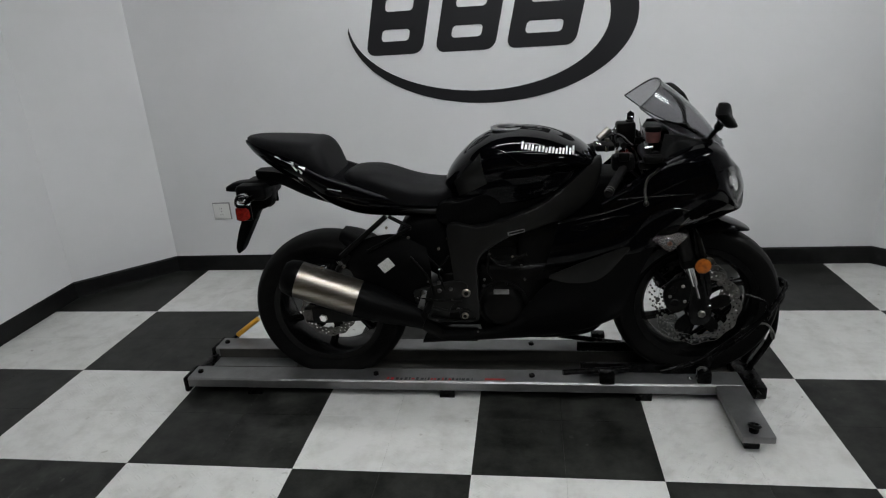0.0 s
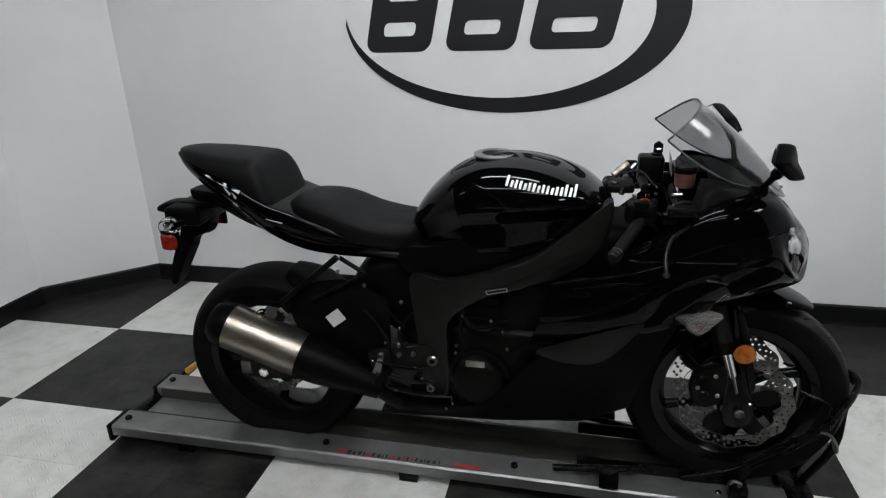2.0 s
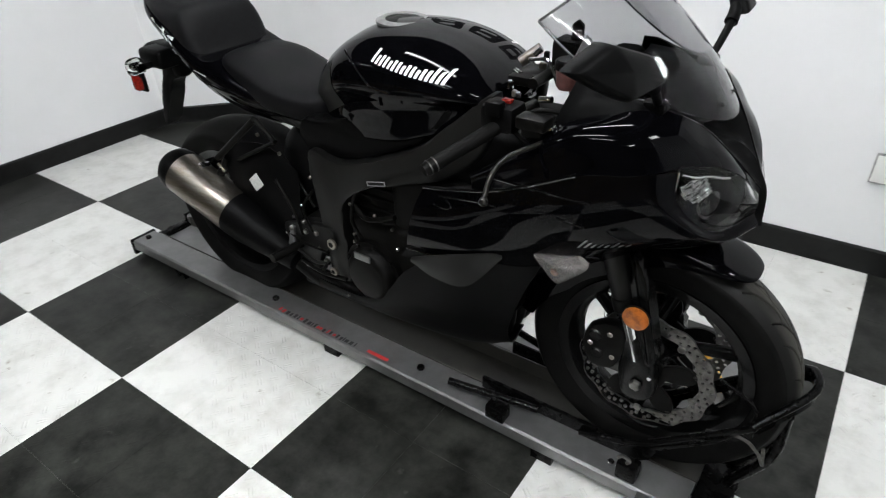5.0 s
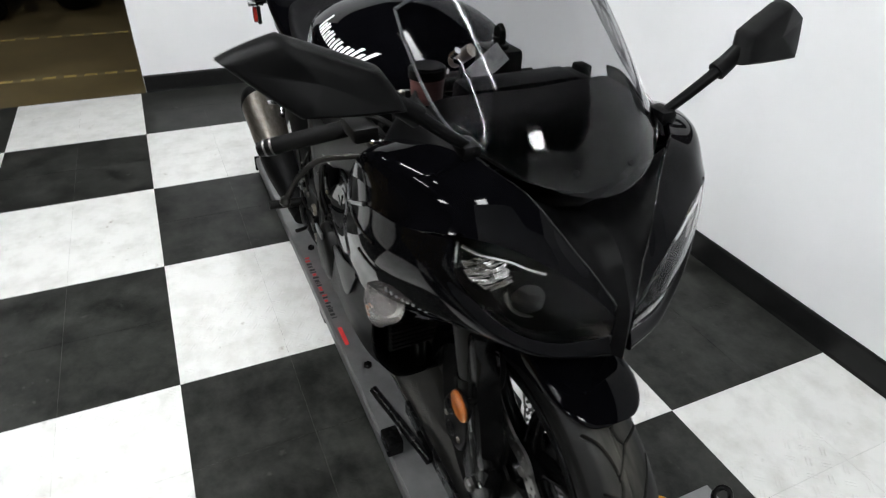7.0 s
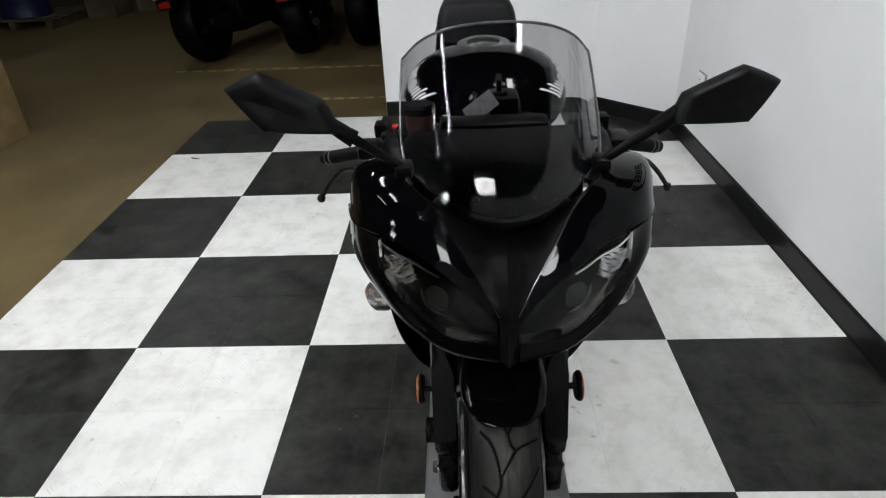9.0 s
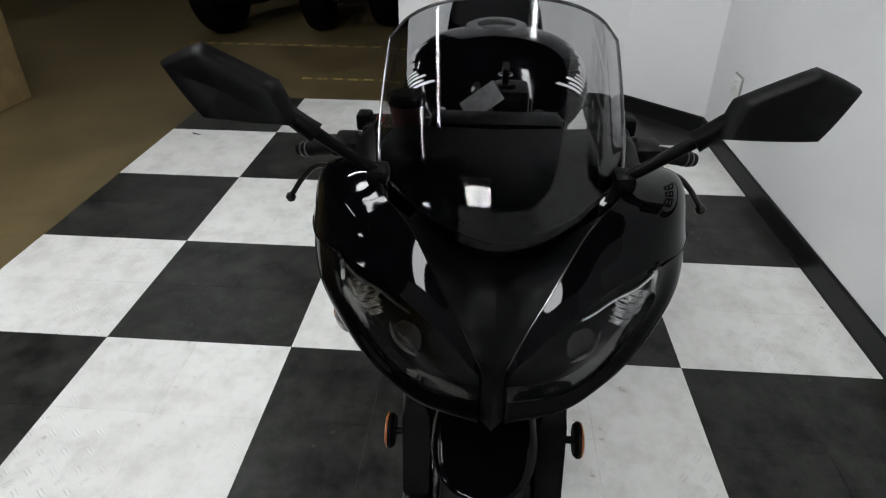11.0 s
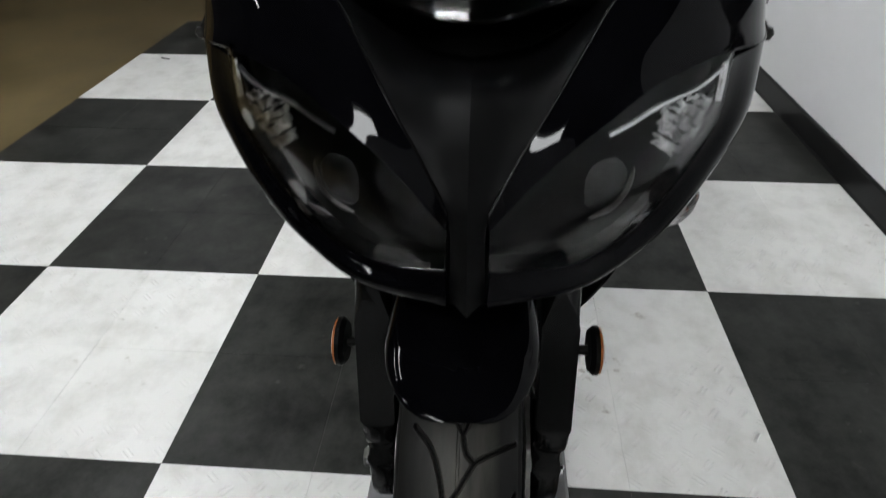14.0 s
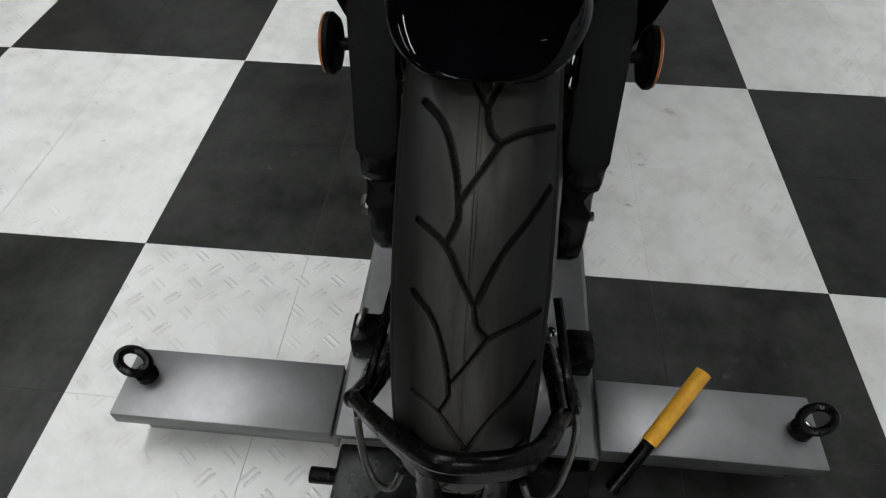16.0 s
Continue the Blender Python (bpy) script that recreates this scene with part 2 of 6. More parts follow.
SHED = vary(material("dark_warehouse_paint", (0.09, 0.085, 0.08), 0.7), 1.5, (0.06, 0.058, 0.055), (0.11, 0.105, 0.10))
CEIL = vary(material("dark_roof_deck", (0.04, 0.04, 0.042), 0.8), 2, (0.03, 0.03, 0.032), (0.05, 0.05, 0.052))
# brown darkened so the colour itself carries the dimness of the far corner
DIMWOOD = vary(material("dimmed_wood_and_board", (0.05, 0.035, 0.02), 0.8), 6, (0.03, 0.02, 0.011), (0.065, 0.045, 0.024), bump=0.12, bump_scale=60)
BLUE = vary(material("blue_drum_enamel", (0.005, 0.009, 0.04), 0.4), 8, (0.003, 0.005, 0.026), (0.006, 0.011, 0.05))
TUBE = lamp_material("fluorescent_diffuser", 56.0, (0.96, 0.985, 1.0))
PANEL = lamp_material("panel_diffuser", 44.0, (0.96, 0.985, 1.0))

# ---- shape helpers ----
YC = 0.61  # middle plane of the motorcycle


def part(name, bm, mat, parent=None, label="", smooth=True, mats=()):
    """Links a bmesh, built in world metres, as one mesh object under a thing or part."""
    me = bpy.data.meshes.new(name)
    bmesh.ops.recalc_face_normals(bm, faces=bm.faces)
    for f in bm.faces:
        f.smooth = smooth
    bm.to_mesh(me)
    bm.free()
    for m in (mat, *mats):
        me.materials.append(m)
    ob = new(name, me)
    if parent is not None:
        o = Vector((0, 0, 0))
        p = parent
        while p is not None:
            o += p.location
            p = p.parent
        me.transform(Matrix.Translation(-o))
        ob.parent = parent
    if smooth:
        me.set_sharp_from_angle(angle=radians(40))
    if label:
        ob["label"] = label
    return ob


def thing(name, at, label, category, group="", kind=""):
    ob = new(name)
    ob.location = at
    ob.empty_display_size = 0.1
    return tagged(ob, label, category, group, kind)


def spline(pts, n, closed=False):
    """Catmull-Rom through pts, n samples."""
    p = np.array(pts, float)
    k = len(p)
    if closed:
        q = np.vstack([p[-1], p, p[0], p[1]])
        u = np.linspace(0, k, n, endpoint=False)
    else:
        q = np.vstack([2 * p[0] - p[1], p, 2 * p[-1] - p[-2]])
        u = np.linspace(0, k - 1, n)
    i = np.minimum(u.astype(int), (k if closed else k - 1) - 1)
    f = (u - i)[:, None]
    a, b, c, d = q[i], q[i + 1], q[i + 2], q[i + 3]
    return 0.5 * (2 * b + (c - a) * f + (2 * a - 5 * b + 4 * c - d) * f ** 2 + (3 * b - a - 3 * c + d) * f ** 3)


def grid_mesh(bm, g, loop_u=False, loop_v=False):
    vs = [[bm.verts.new(p) for p in row] for row in g]
    nu, nv = len(vs), len(vs[0])
    for i in range(nu if loop_u else nu - 1):
        for j in range(nv if loop_v else nv - 1):
            a, b, c, d = vs[i][j], vs[(i + 1) % nu][j], vs[(i + 1) % nu][(j + 1) % nv], vs[i][(j + 1) % nv]
            try:
                bm.faces.new((a, b, c, d))
            except ValueError:
                pass
    return vs


def flip(rows):
    return [[(x, -s, z) for x, s, z in r] for r in rows]


def patch(rows, nu=24, nv=20, thick=0.004, side=1):
    """A curved panel through rows of (x, sideways, z), with thickness inwards. side -1 mirrors it to the other flank."""
    if side < 0:
        rows = flip(rows)
    g = np.array([spline(r, nv) for r in rows])
    g = np.array([spline(g[:, j], nu) for j in range(nv)])
    g = np.transpose(g, (1, 0, 2))
    g[:, :, 1] += YC
    bm = bmesh.new()
    grid_mesh(bm, g)
    bmesh.ops.remove_doubles(bm, verts=bm.verts, dist=0.0003)
    shell(bm, thick)
    return bm


def shell(bm, thick):
    bmesh.ops.recalc_face_normals(bm, faces=bm.faces)
    bm.normal_update()
    faces = list(bm.faces)
    edge = [e for e in bm.edges if len(e.link_faces) == 1]
    twin = {v: bm.verts.new(v.co - v.normal * thick) for v in list(bm.verts)}
    for f in faces:
        try:
            bm.faces.new([twin[v] for v in reversed(f.verts)])
        except ValueError:
            pass
    for e in edge:
        a, b = e.verts
        try:
            bm.faces.new((a, b, twin[b], twin[a]))
        except ValueError:
            pass


def body(sections, prof, n=36, m=40, y=YC):
    """A closed body: sections (x, half width, bottom, top) and a half profile of (width share, height share)."""
    s = spline(sections, m)
    h = spline(prof, n // 2)
    g = []
    for x, w, zb, zt in s:
        w = max(w, 0.001)
        right = [(x, y - w * max(a, 0), zb + (zt - zb) * b) for a, b in h]
        left = [(x, y + w * max(a, 0), zb + (zt - zb) * b) for a, b in h[::-1]]
        g.append(right + left)
    bm = bmesh.new()
    vs = grid_mesh(bm, g, loop_v=True)
    bm.faces.new(vs[0])
    bm.faces.new(vs[-1])
    bmesh.ops.remove_doubles(bm, verts=bm.verts, dist=0.0005)
    return bm


def tube(pts, r, seg=12, n=None, closed=False, bm=None, taper=None):
    """A round bar along a smooth line of world points."""
    p = spline(pts, n or max(2, 8 * len(pts)), closed) if (n or len(pts) > 2) else np.array(pts, float)
    bm = bm or bmesh.new()
    k = len(p)
    t = np.gradient(p, axis=0) if not closed else np.roll(p, -1, 0) - np.roll(p, 1, 0)
    t /= np.linalg.norm(t, axis=1)[:, None] + 1e-9
    up = np.array([0.0, 0.0, 1.0]) if abs(t[0][2]) < 0.9 else np.array([1.0, 0, 0])
    g = []
    for i in range(k):
        a = np.cross(t[i], up)
        a /= np.linalg.norm(a) + 1e-9
        b = np.cross(a, t[i])
        up = b
        rr = r if taper is None else r + (taper - r) * i / (k - 1)
        g.append([p[i] + rr * (math.cos(w) * a + math.sin(w) * b) for w in np.linspace(0, 2 * math.pi, seg, endpoint=False)])
    vs = grid_mesh(bm, g, loop_u=closed, loop_v=True)
    if not closed:
        bm.faces.new(vs[0])
        bm.faces.new(vs[-1])
    return bm


def lathe(profile, centre, axis, seg=48, bm=None):
    """Turns (radius, along) round an axis through centre; ends on the axis are closed."""
    bm = bm or bmesh.new()
    a = Vector(axis).normalized()
    u = a.orthogonal().normalized()
    w = a.cross(u)
    c = Vector(centre)
    turn = [math.cos(q) * u + math.sin(q) * w for q in np.linspace(0, 2 * math.pi, seg, endpoint=False).tolist()]
    g = [[c + a * float(h) + d * float(r) for d in turn] for r, h in profile]
    grid_mesh(bm, g, loop_v=True)
    bmesh.ops.remove_doubles(bm, verts=bm.verts, dist=0.00005)
    return bm


def box(x0, x1, y0, y1, z0, z1, bevel=0.0, bm=None, seg=2):
    own = bm is None
    bm = bm or bmesh.new()
    r = bmesh.ops.create_cube(bm, size=1)
    vs = r["verts"]
    for v in vs:
        v.co = Vector((x0 + (v.co.x + 0.5) * (x1 - x0), y0 + (v.co.y + 0.5) * (y1 - y0), z0 + (v.co.z + 0.5) * (z1 - z0)))
    if bevel:
        es = list({e for v in vs for e in v.link_edges})
        bmesh.ops.bevel(bm, geom=es, offset=bevel, segments=seg, affect="EDGES", profile=0.5)
    return bm


def slab(outline, y0, y1, bevel=0.0, n=0, bm=None):
    """A plate with an outline in (x, z), from y0 to y1."""
    pts = spline(outline, n, True) if n else outline
    bm = bm or bmesh.new()
    a = [bm.verts.new((x, y0, z)) for x, z in pts]
    f = bm.faces.new(a)
    r = bmesh.ops.extrude_face_region(bm, geom=[f])
    nv = [v for v in r["geom"] if isinstance(v, bmesh.types.BMVert)]
    for v in nv:
        v.co.y = y1
    if bevel:
        es = [e for e in bm.edges if abs(e.verts[0].co.y - e.verts[1].co.y) < 1e-6]
        bmesh.ops.bevel(bm, geom=es, offset=bevel, segments=2, affect="EDGES", profile=0.5)
    return bm


def cap(centre, axis, r, h, bevel=0.3, seg=16, bm=None):
    """A bolt head or knob: a short round with a rounded rim."""
    b = bevel * min(r, h)
    return lathe([(0, 0), (r, 0), (r, h - b), (r - b, h), (0, h)], centre, axis, seg, bm)


def flat_shape(splines, thick, m):
    """A filled outline with holes, as a thin solid mesh (x, y in its plane), moved by m."""
    cu = bpy.data.curves.new("outline", "CURVE")
    cu.dimensions, cu.fill_mode, cu.extrude = "2D", "BOTH", thick / 2
    for pts in splines:
        sp = cu.splines.new("POLY")
        sp.points.add(len(pts) - 1)
        for q, (x, y) in zip(sp.points, pts):
            q.co = (x, y, 0, 1)
        sp.use_cyclic_u = True
    ob = bpy.data.objects.new("outline", cu)
    scene.collection.objects.link(ob)
    me = bpy.data.meshes.new_from_object(ob.evaluated_get(bpy.context.evaluated_depsgraph_get()))
    bm = bmesh.new()
    bm.from_mesh(me)
    bmesh.ops.transform(bm, matrix=m, verts=bm.verts)
    bpy.data.objects.remove(ob)
    bpy.data.curves.remove(cu)
    bpy.data.meshes.remove(me)
    return bm


def ring_pts(r, n, cx=0.0, cy=0.0, wave=0.0, waves=0):
    return [(cx + (r + wave * math.cos(waves * a)) * math.cos(a), cy + (r + wave * math.cos(waves * a)) * math.sin(a)) for a in np.linspace(0, 2 * math.pi, n, endpoint=False)]


# ---- room ----
S = 0.61
H = 2.44


def wall_piece(name, a, b, h, thick, label, z0=0.0, mat=WALL, out=1):
    """An upright wall with its face on the line a to b; thickness goes to the right of that line."""
    a, b = Vector((*a, 0)), Vector((*b, 0))
    d = (b - a).normalized()
    nrm = Vector((d.y, -d.x, 0)) * thick * out
    bm = bmesh.new()
    lo = [bm.verts.new(p + Vector((0, 0, z0))) for p in (a, b, b + nrm, a + nrm)]
    hi = [bm.verts.new(v.co + Vector((0, 0, h - z0))) for v in lo]
    bm.faces.new(lo)
    bm.faces.new(hi)
    for i in range(4):
        j = (i + 1) % 4
        bm.faces.new((lo[i], lo[j], hi[j], hi[i]))
    return tagged(part(name, bm, mat, smooth=False), label, "wall", kind="structure")


# corners of the booth, going round from the free end of one side wall to the other
RIMPTS = [(-0.62, 0.03), (-0.62, 1.41), (-0.20, 1.83), (3.90, 1.83), (4.32, 1.41), (4.32, -0.40)]
WALLS = ["wall_west", "wall_corner_west", "wall_north", "wall_corner_east", "wall_east"]
for i, nm in enumerate(WALLS):
    a, b = Vector(RIMPTS[i]), Vector(RIMPTS[i + 1])
    wall_piece(nm, a, b, H, 0.12, "white painted display booth wall", out=-1)
    d = (b - a).normalized()
    nr = Vector((d.y, -d.x)) * 0.009
    bm = bmesh.new()
    prof = [(0.0, 0.0), (1.3, 0.0), (1.0, 0.012), (1.0, 0.090), (0.6, 0.098), (0.0, 0.098)]
    ends = []
    for p in (a + d * (0.002 if i == 0 else 0.0), b):
        ends.append([bm.verts.new((p.x + nr.x * u, p.y + nr.y * u, v)) for u, v in prof])
    for k in range(len(prof)):
        bm.faces.new((ends[0][k], ends[1][k], ends[1][(k + 1) % 6], ends[0][(k + 1) % 6]))
    bm.faces.new(ends[0])
    bm.faces.new(ends[1])
    tagged(part("baseboard", bm, BASE, smooth=False), "black vinyl wall base along the white wall", "baseboard", kind="structure")

# brown warehouse floor under and around the chequered booth
bm = box(-9, 10, -8, 6, -0.30, -0.004)
tagged(part("ground", bm, CONCRETE, smooth=False), "brown sealed concrete warehouse floor with worn tape lines", "floor", kind="structure")

# shell of the warehouse
for nm, x0, x1, y0, y1 in (("wall_far_west", -9.2, -9, -8, 6), ("wall_far_east", 10, 10.2, -8, 6), ("wall_far_south", -9, 10, -8.2, -8), ("wall_far_north", -9, 10, 6, 6.2)):
    tagged(part(nm, box(x0, x1, y0, y1, -0.004, 4.2), SHED, smooth=False), "dim grey warehouse wall", "wall", kind="structure")
tagged(part("ceiling", box(-9.2, 10.2, -8.2, 6.2, 4.2, 4.4), CEIL, smooth=False), "dark warehouse roof deck", "ceiling", kind="structure")


# ---- ceiling lamps ----
def strip_light(x, y, z, lx, ly, rows, glow=TUBE):
    """A hanging housing with rows of glowing tubes along its longer side."""
    t = thing("ceiling_light", (x, y, z), "unseen white fluorescent ceiling light hung overhead", "ceiling light", "booth lights")
    part("housing", box(x - lx / 2 - 0.03, x + lx / 2 + 0.03, y - ly / 2 - 0.03, y + ly / 2 + 0.03, z + 0.03, z + 0.10, 0.008), PLATE, t, smooth=False)
    along_y = ly > lx
    wide = (lx if along_y else ly) / rows
    for k in range(rows):
        o = (k + 0.5) * wide - (lx if along_y else ly) / 2
        w = wide * 0.36
        e = (x + o - w, x + o + w, y - ly / 2, y + ly / 2) if along_y else (x - lx / 2, x + lx / 2, y + o - w, y + o + w)
        part("diffuser", box(*e, z, z + 0.029, 0.004), glow, t, "glowing white diffuser", smooth=False)
    for f in (-0.4, 0.4):
        px, py = (x, y + f * ly) if along_y else (x + f * lx, y)
        part("hanger_rod", tube([(px, py, z + 0.10), (px, py, 4.2)], 0.006, 6), ALU, t)
    return t


strip_light(4.66, 0.06, 3.0, 0.62, 0.70, 1, PANEL)
strip_light(5.25, -3.95, 3.0, 0.36, 1.0, 1)
# next three are unseen fill lamps added for open side, wall and warehouse
strip_light(2.60, -2.60, 3.0, 1.5, 0.10, 1)
strip_light(1.75, 1.05, 3.0, 1.4, 0.13, 1)
strip_light(-2.6, -2.6, 3.6, 1.2, 0.10, 1)
for x in (0.95, 1.60, 2.25, 2.90):
    strip_light(x, -1.15, 3.0, 0.60, 0.16, 1)

# ---- wall emblem and sockets ----
emblem = thing("wall_emblem", (1.83, 1.83, 1.35), "large black swoosh emblem with three slanted block marks on the wall", "wall emblem")
MWALL = Matrix(((1, 0, 0, 0), (0, 0, -1, 1.8285), (0, 1, 0, 0), (0, 0, 0, 1)))


def ell(cx, cz, rx, rz, a0, a1, n):
    return [(cx + rx * math.cos(a), cz + rz * math.sin(a)) for a in np.linspace(radians(a0), radians(a1), n)]


outer = ell(1.838, 1.40, 0.765, 0.433, 184, 372, 60)
inner = ell(1.806, 1.425, 0.728, 0.390, 184, 372, 60)
inner = [(x - 0.085 * max(0.0, (i / 59 - 0.5)) * 2, z) for i, (x, z) in enumerate(inner)]
part("swoosh", flat_shape([outer + inner[::-1]], 0.002, MWALL), WALLBLACK, emblem, smooth=False)


def slanted_mark(x0, x1, z0, z1, slots):
    """A slanted rounded block with level slots."""
    def lean(pts):
        return [(x + 0.22 * (z - z0), z) for x, z in pts]

    def rounded(a, b, c, d, r, n=5):
        pts = []
        for cx, cz, s in ((b - r, d - r, 0), (a + r, d - r, 90), (a + r, c + r, 180), (b - r, c + r, 270)):
            pts += [(cx + r * math.cos(radians(s + 90 * k / n)), cz + r * math.sin(radians(s + 90 * k / n))) for k in range(n + 1)]
        return pts
    sh = [lean(rounded(x0, x1, z0, z1, 0.05))]
    for a, b, c, d in slots:
        sh.append(lean(rounded(a, b, c, d, 0.02)))
    return flat_shape(sh, 0.002, MWALL)


for x0, x1, s0 in ((1.165, 1.475, -0.0), (1.545, 1.865, 0), (1.925, 2.285, 1)):
    a = x0 + (0.085 if s0 else 0.075)
    part("block_mark", slanted_mark(x0, x1, 1.245, 1.62, [(a, x1 - 0.085, 1.315, 1.375), (a, x1 - 0.085, 1.465, 1.53)]), WALLBLACK, emblem, smooth=False)


def socket(x, z):
    t = thing("wall_socket", (x, 1.83, z), "white double socket plate on the white wall", "wall socket", "wall sockets")
    # grey rim behind the cover, standing for the shadow round it
    part("shadow_surround", box(x - 0.056, x + 0.056, 1.822, 1.83, z - 0.053, z + 0.053, 0.002), TAGGREY, t, "grey surround standing for the shadow round the plate", smooth=False)
    part("cover_plate", box(x - 0.051, x + 0.051, 1.815, 1.8215, z - 0.048, z + 0.048, 0.003), PLATE, t)
    for dz in (-0.019, 0.019):
        part("outlet_face", box(x - 0.017, x + 0.017, 1.8125, 1.8148, z + dz - 0.014, z + dz + 0.014, 0.001), PLATE, t, smooth=False)
        for du in (-0.006, 0.006):
            part("slot", box(x + du - 0.0014, x + du + 0.0014, 1.8118, 1.8124, z + dz - 0.005, z + dz + 0.005), DARKDECAL, t, smooth=False)
    part("screw", cap((x, 1.815, z), (0, -1, 0), 0.003, 0.001), CHROME, t)


socket(3.006, 0.397)
socket(0.165, 0.39)

# ---- motorcycle stand ----
stand = thing("motorcycle_stand", (1.7, YC, 0.0), "low aluminium motorcycle dolly with black front wheel chock", "motorcycle stand")
X0, X1 = 0.62, 2.806


def rail(y0, y1, lip):
    bm = bmesh.new()
    o = [(y0, 0.036), (y0, 0.069), (y0 + 0.006, 0.075), (y1 - 0.006, 0.075), (y1, 0.069), (y1, 0.036), (y1 - 0.006, 0.036), (y1 - 0.006, 0.066), (y0 + 0.006, 0.066), (y0 + 0.006, 0.036)]
    e = [[bm.verts.new((x, y, z)) for y, z in o] for x in (X0, X1)]
    for k in range(len(o)):
        bm.faces.new((e[0][k], e[1][k], e[1][(k + 1) % len(o)], e[0][(k + 1) % len(o)]))
    bm.faces.new(e[0])
    bm.faces.new(e[1])
    return bm


part("rail", rail(0.434, 0.535, 0), ALU, stand, "grey aluminium side rail", smooth=False)
part("rail", rail(0.685, 0.786, 0), ALU, stand, "grey aluminium side rail", smooth=False)
part("channel", box(X0 + 0.02, X1, 0.535, 0.685, 0.018, 0.026), CHANNEL, stand, "scuffed dark wheel channel", smooth=False)
# dark strips put painted shade on the inner faces of both rails
for y0, y1 in ((0.5352, 0.538), (0.682, 0.6848)):
    part("rail_shade_strip", box(X0 + 0.02, X1, y0, y1, 0.0265, 0.0735), CHANNEL, stand, "dark strip of painted shade on the inner rail face", smooth=False)
part("ramp_plate", box(X0 + 0.02, 1.02, 0.537, 0.683, 0.0265, 0.031, 0.001), ALU, stand, smooth=False)
for y0, y1 in ((0.435, 0.534), (0.686, 0.785)):
    part("end_cap", box(X0 - 0.018, X0 - 0.001, y0 - 0.006, y1 + 0.004, 0.012, 0.077, 0.004), STANDBLACK, stand)
part("end_beam", box(X0 - 0.02, X0 + 0.016, 0.54, 0.68, 0.010, 0.05, 0.004), STANDBLACK, stand)
for x in (0.9, 1.7, 2.45):
    for y in (0.45, 0.77):
        part("foot", box(x - 0.03, x + 0.03, y - 0.012, y + 0.012, 0.0, 0.036, 0.002), STANDBLACK, stand, smooth=False)
for y in (0.483, 0.737):
    for x in (0.655, 1.41, 2.032):
        part("bolt", cap((x, y, 0.075), (0, 0, 1), 0.012, 0.011, seg=6), STANDBLACK, stand)
    part("bolt", cap((2.62, y - 0.01, 0.075), (0, 0, 1), 0.009, 0.010, seg=12), CHROME, stand, "bright bolt head")
# decal strip on the rail: plain bars
random.seed(5)
x = 1.46
while x < 1.80:
    w = random.uniform(0.004, 0.013)
    part("decal_bar", box(x, x + w, 0.444 + random.uniform(0, 0.005), 0.458 + random.uniform(0, 0.006), 0.0752, 0.0757), DARKDECAL if random.random() < 0.75 else REDDECAL, stand, smooth=False)
    x += w + random.uniform(0.003, 0.009)
part("decal_bar", box(1.85, 1.93, 0.450, 0.462, 0.0752, 0.0757), REDDECAL, stand, smooth=False)

# cross beam with tie-down rings
for y0, y1, dx in ((0.130, 0.4325, 0.0), (0.7875, 1.078, -0.010)):
    part("cross_beam", box(2.702 + dx, 2.806 + dx, y0, y1, 0.052, 0.0775, 0.0025), ALU, stand, "grey aluminium cross beam")
    part("beam_flange", box(2.710 + dx, 2.800 + dx, y0 + (0.04 if y0 < 0.4 else 0.0), y1 - (0.0 if y0 < 0.4 else 0.04), 0.030, 0.0515, 0.001), ALU, stand, smooth=False)
for y in (0.19, 1.03):
    part("beam_foot", box(2.725, 2.775, y - 0.022, y + 0.022, 0.0, 0.0295, 0.004), STANDBLACK, stand)
for y, a in ((0.160, 25), (1.052, -20)):
    part("ring_boss", cap((2.745, y, 0.0775), (0, 0, 1), 0.015, 0.015), STANDBLACK, stand)
    part("ring_bolt", cap((2.745, y, 0.0925), (0, 0, 1), 0.007, 0.005, seg=8), CHROME, stand)
    d = Vector((-0.35, -1 if y < 0.6 else 1, 0)).normalized()
    c = Vector((2.745, y, 0.096)) + d * 0.012 + Vector((0, 0, 0.012))
    u = d.cross(Vector((0, 0, 1)))
    v = (d * 0.92 + Vector((0, 0, 0.38))).normalized()
    part("tie_ring", tube([c + 0.0155 * math.cos(q) * u + 0.021 * math.sin(q) * v for q in np.linspace(0, 2 * math.pi, 12, endpoint=False).tolist()], 0.0064, 8, 36, True), STANDBLACK, stand, "black tie-down ring")

# wheel chock
part("chock_base", box(2.808, 2.890, 0.445, 0.775, 0.010, 0.060, 0.006), STANDBLACK, stand, "black steel chock base")
part("chock_spigot", tube([(2.85, 0.445, 0.045), (2.85, 0.412, 0.045)], 0.011, 12), STANDBLACK, stand)
HOOP = [(2.52, 0.512, 0.085), (2.66, 0.513, 0.135), (2.76, 0.514, 0.215), (2.872, 0.505, 0.322), (2.888, 0.511, 0.342), (2.950, 0.570, 0.394), (2.966, 0.608, 0.412),
        (2.950, 0.662, 0.404), (2.897, 0.690, 0.358), (2.880, 0.697, 0.335), (2.76, 0.706, 0.222), (2.66, 0.707, 0.135), (2.52, 0.708, 0.085)]
part("hoop", tube(HOOP, 0.0084, 14, 120), STANDBLACK, stand, "black bent tube round the tyre")
band = spline(HOOP, 84)
bm = bmesh.new()
grid_mesh(bm, [[(x + 0.004 * f, y, max(z - (0.060 if x < 2.70 else 0.030) * f, 0.0765)) for f in (0.1, 0.4, 0.7, 1.0)] for x, y, z in band.tolist()])
shell(bm, 0.005)
part("cradle", bm, STANDBLACK, stand, "black steel wheel cradle")
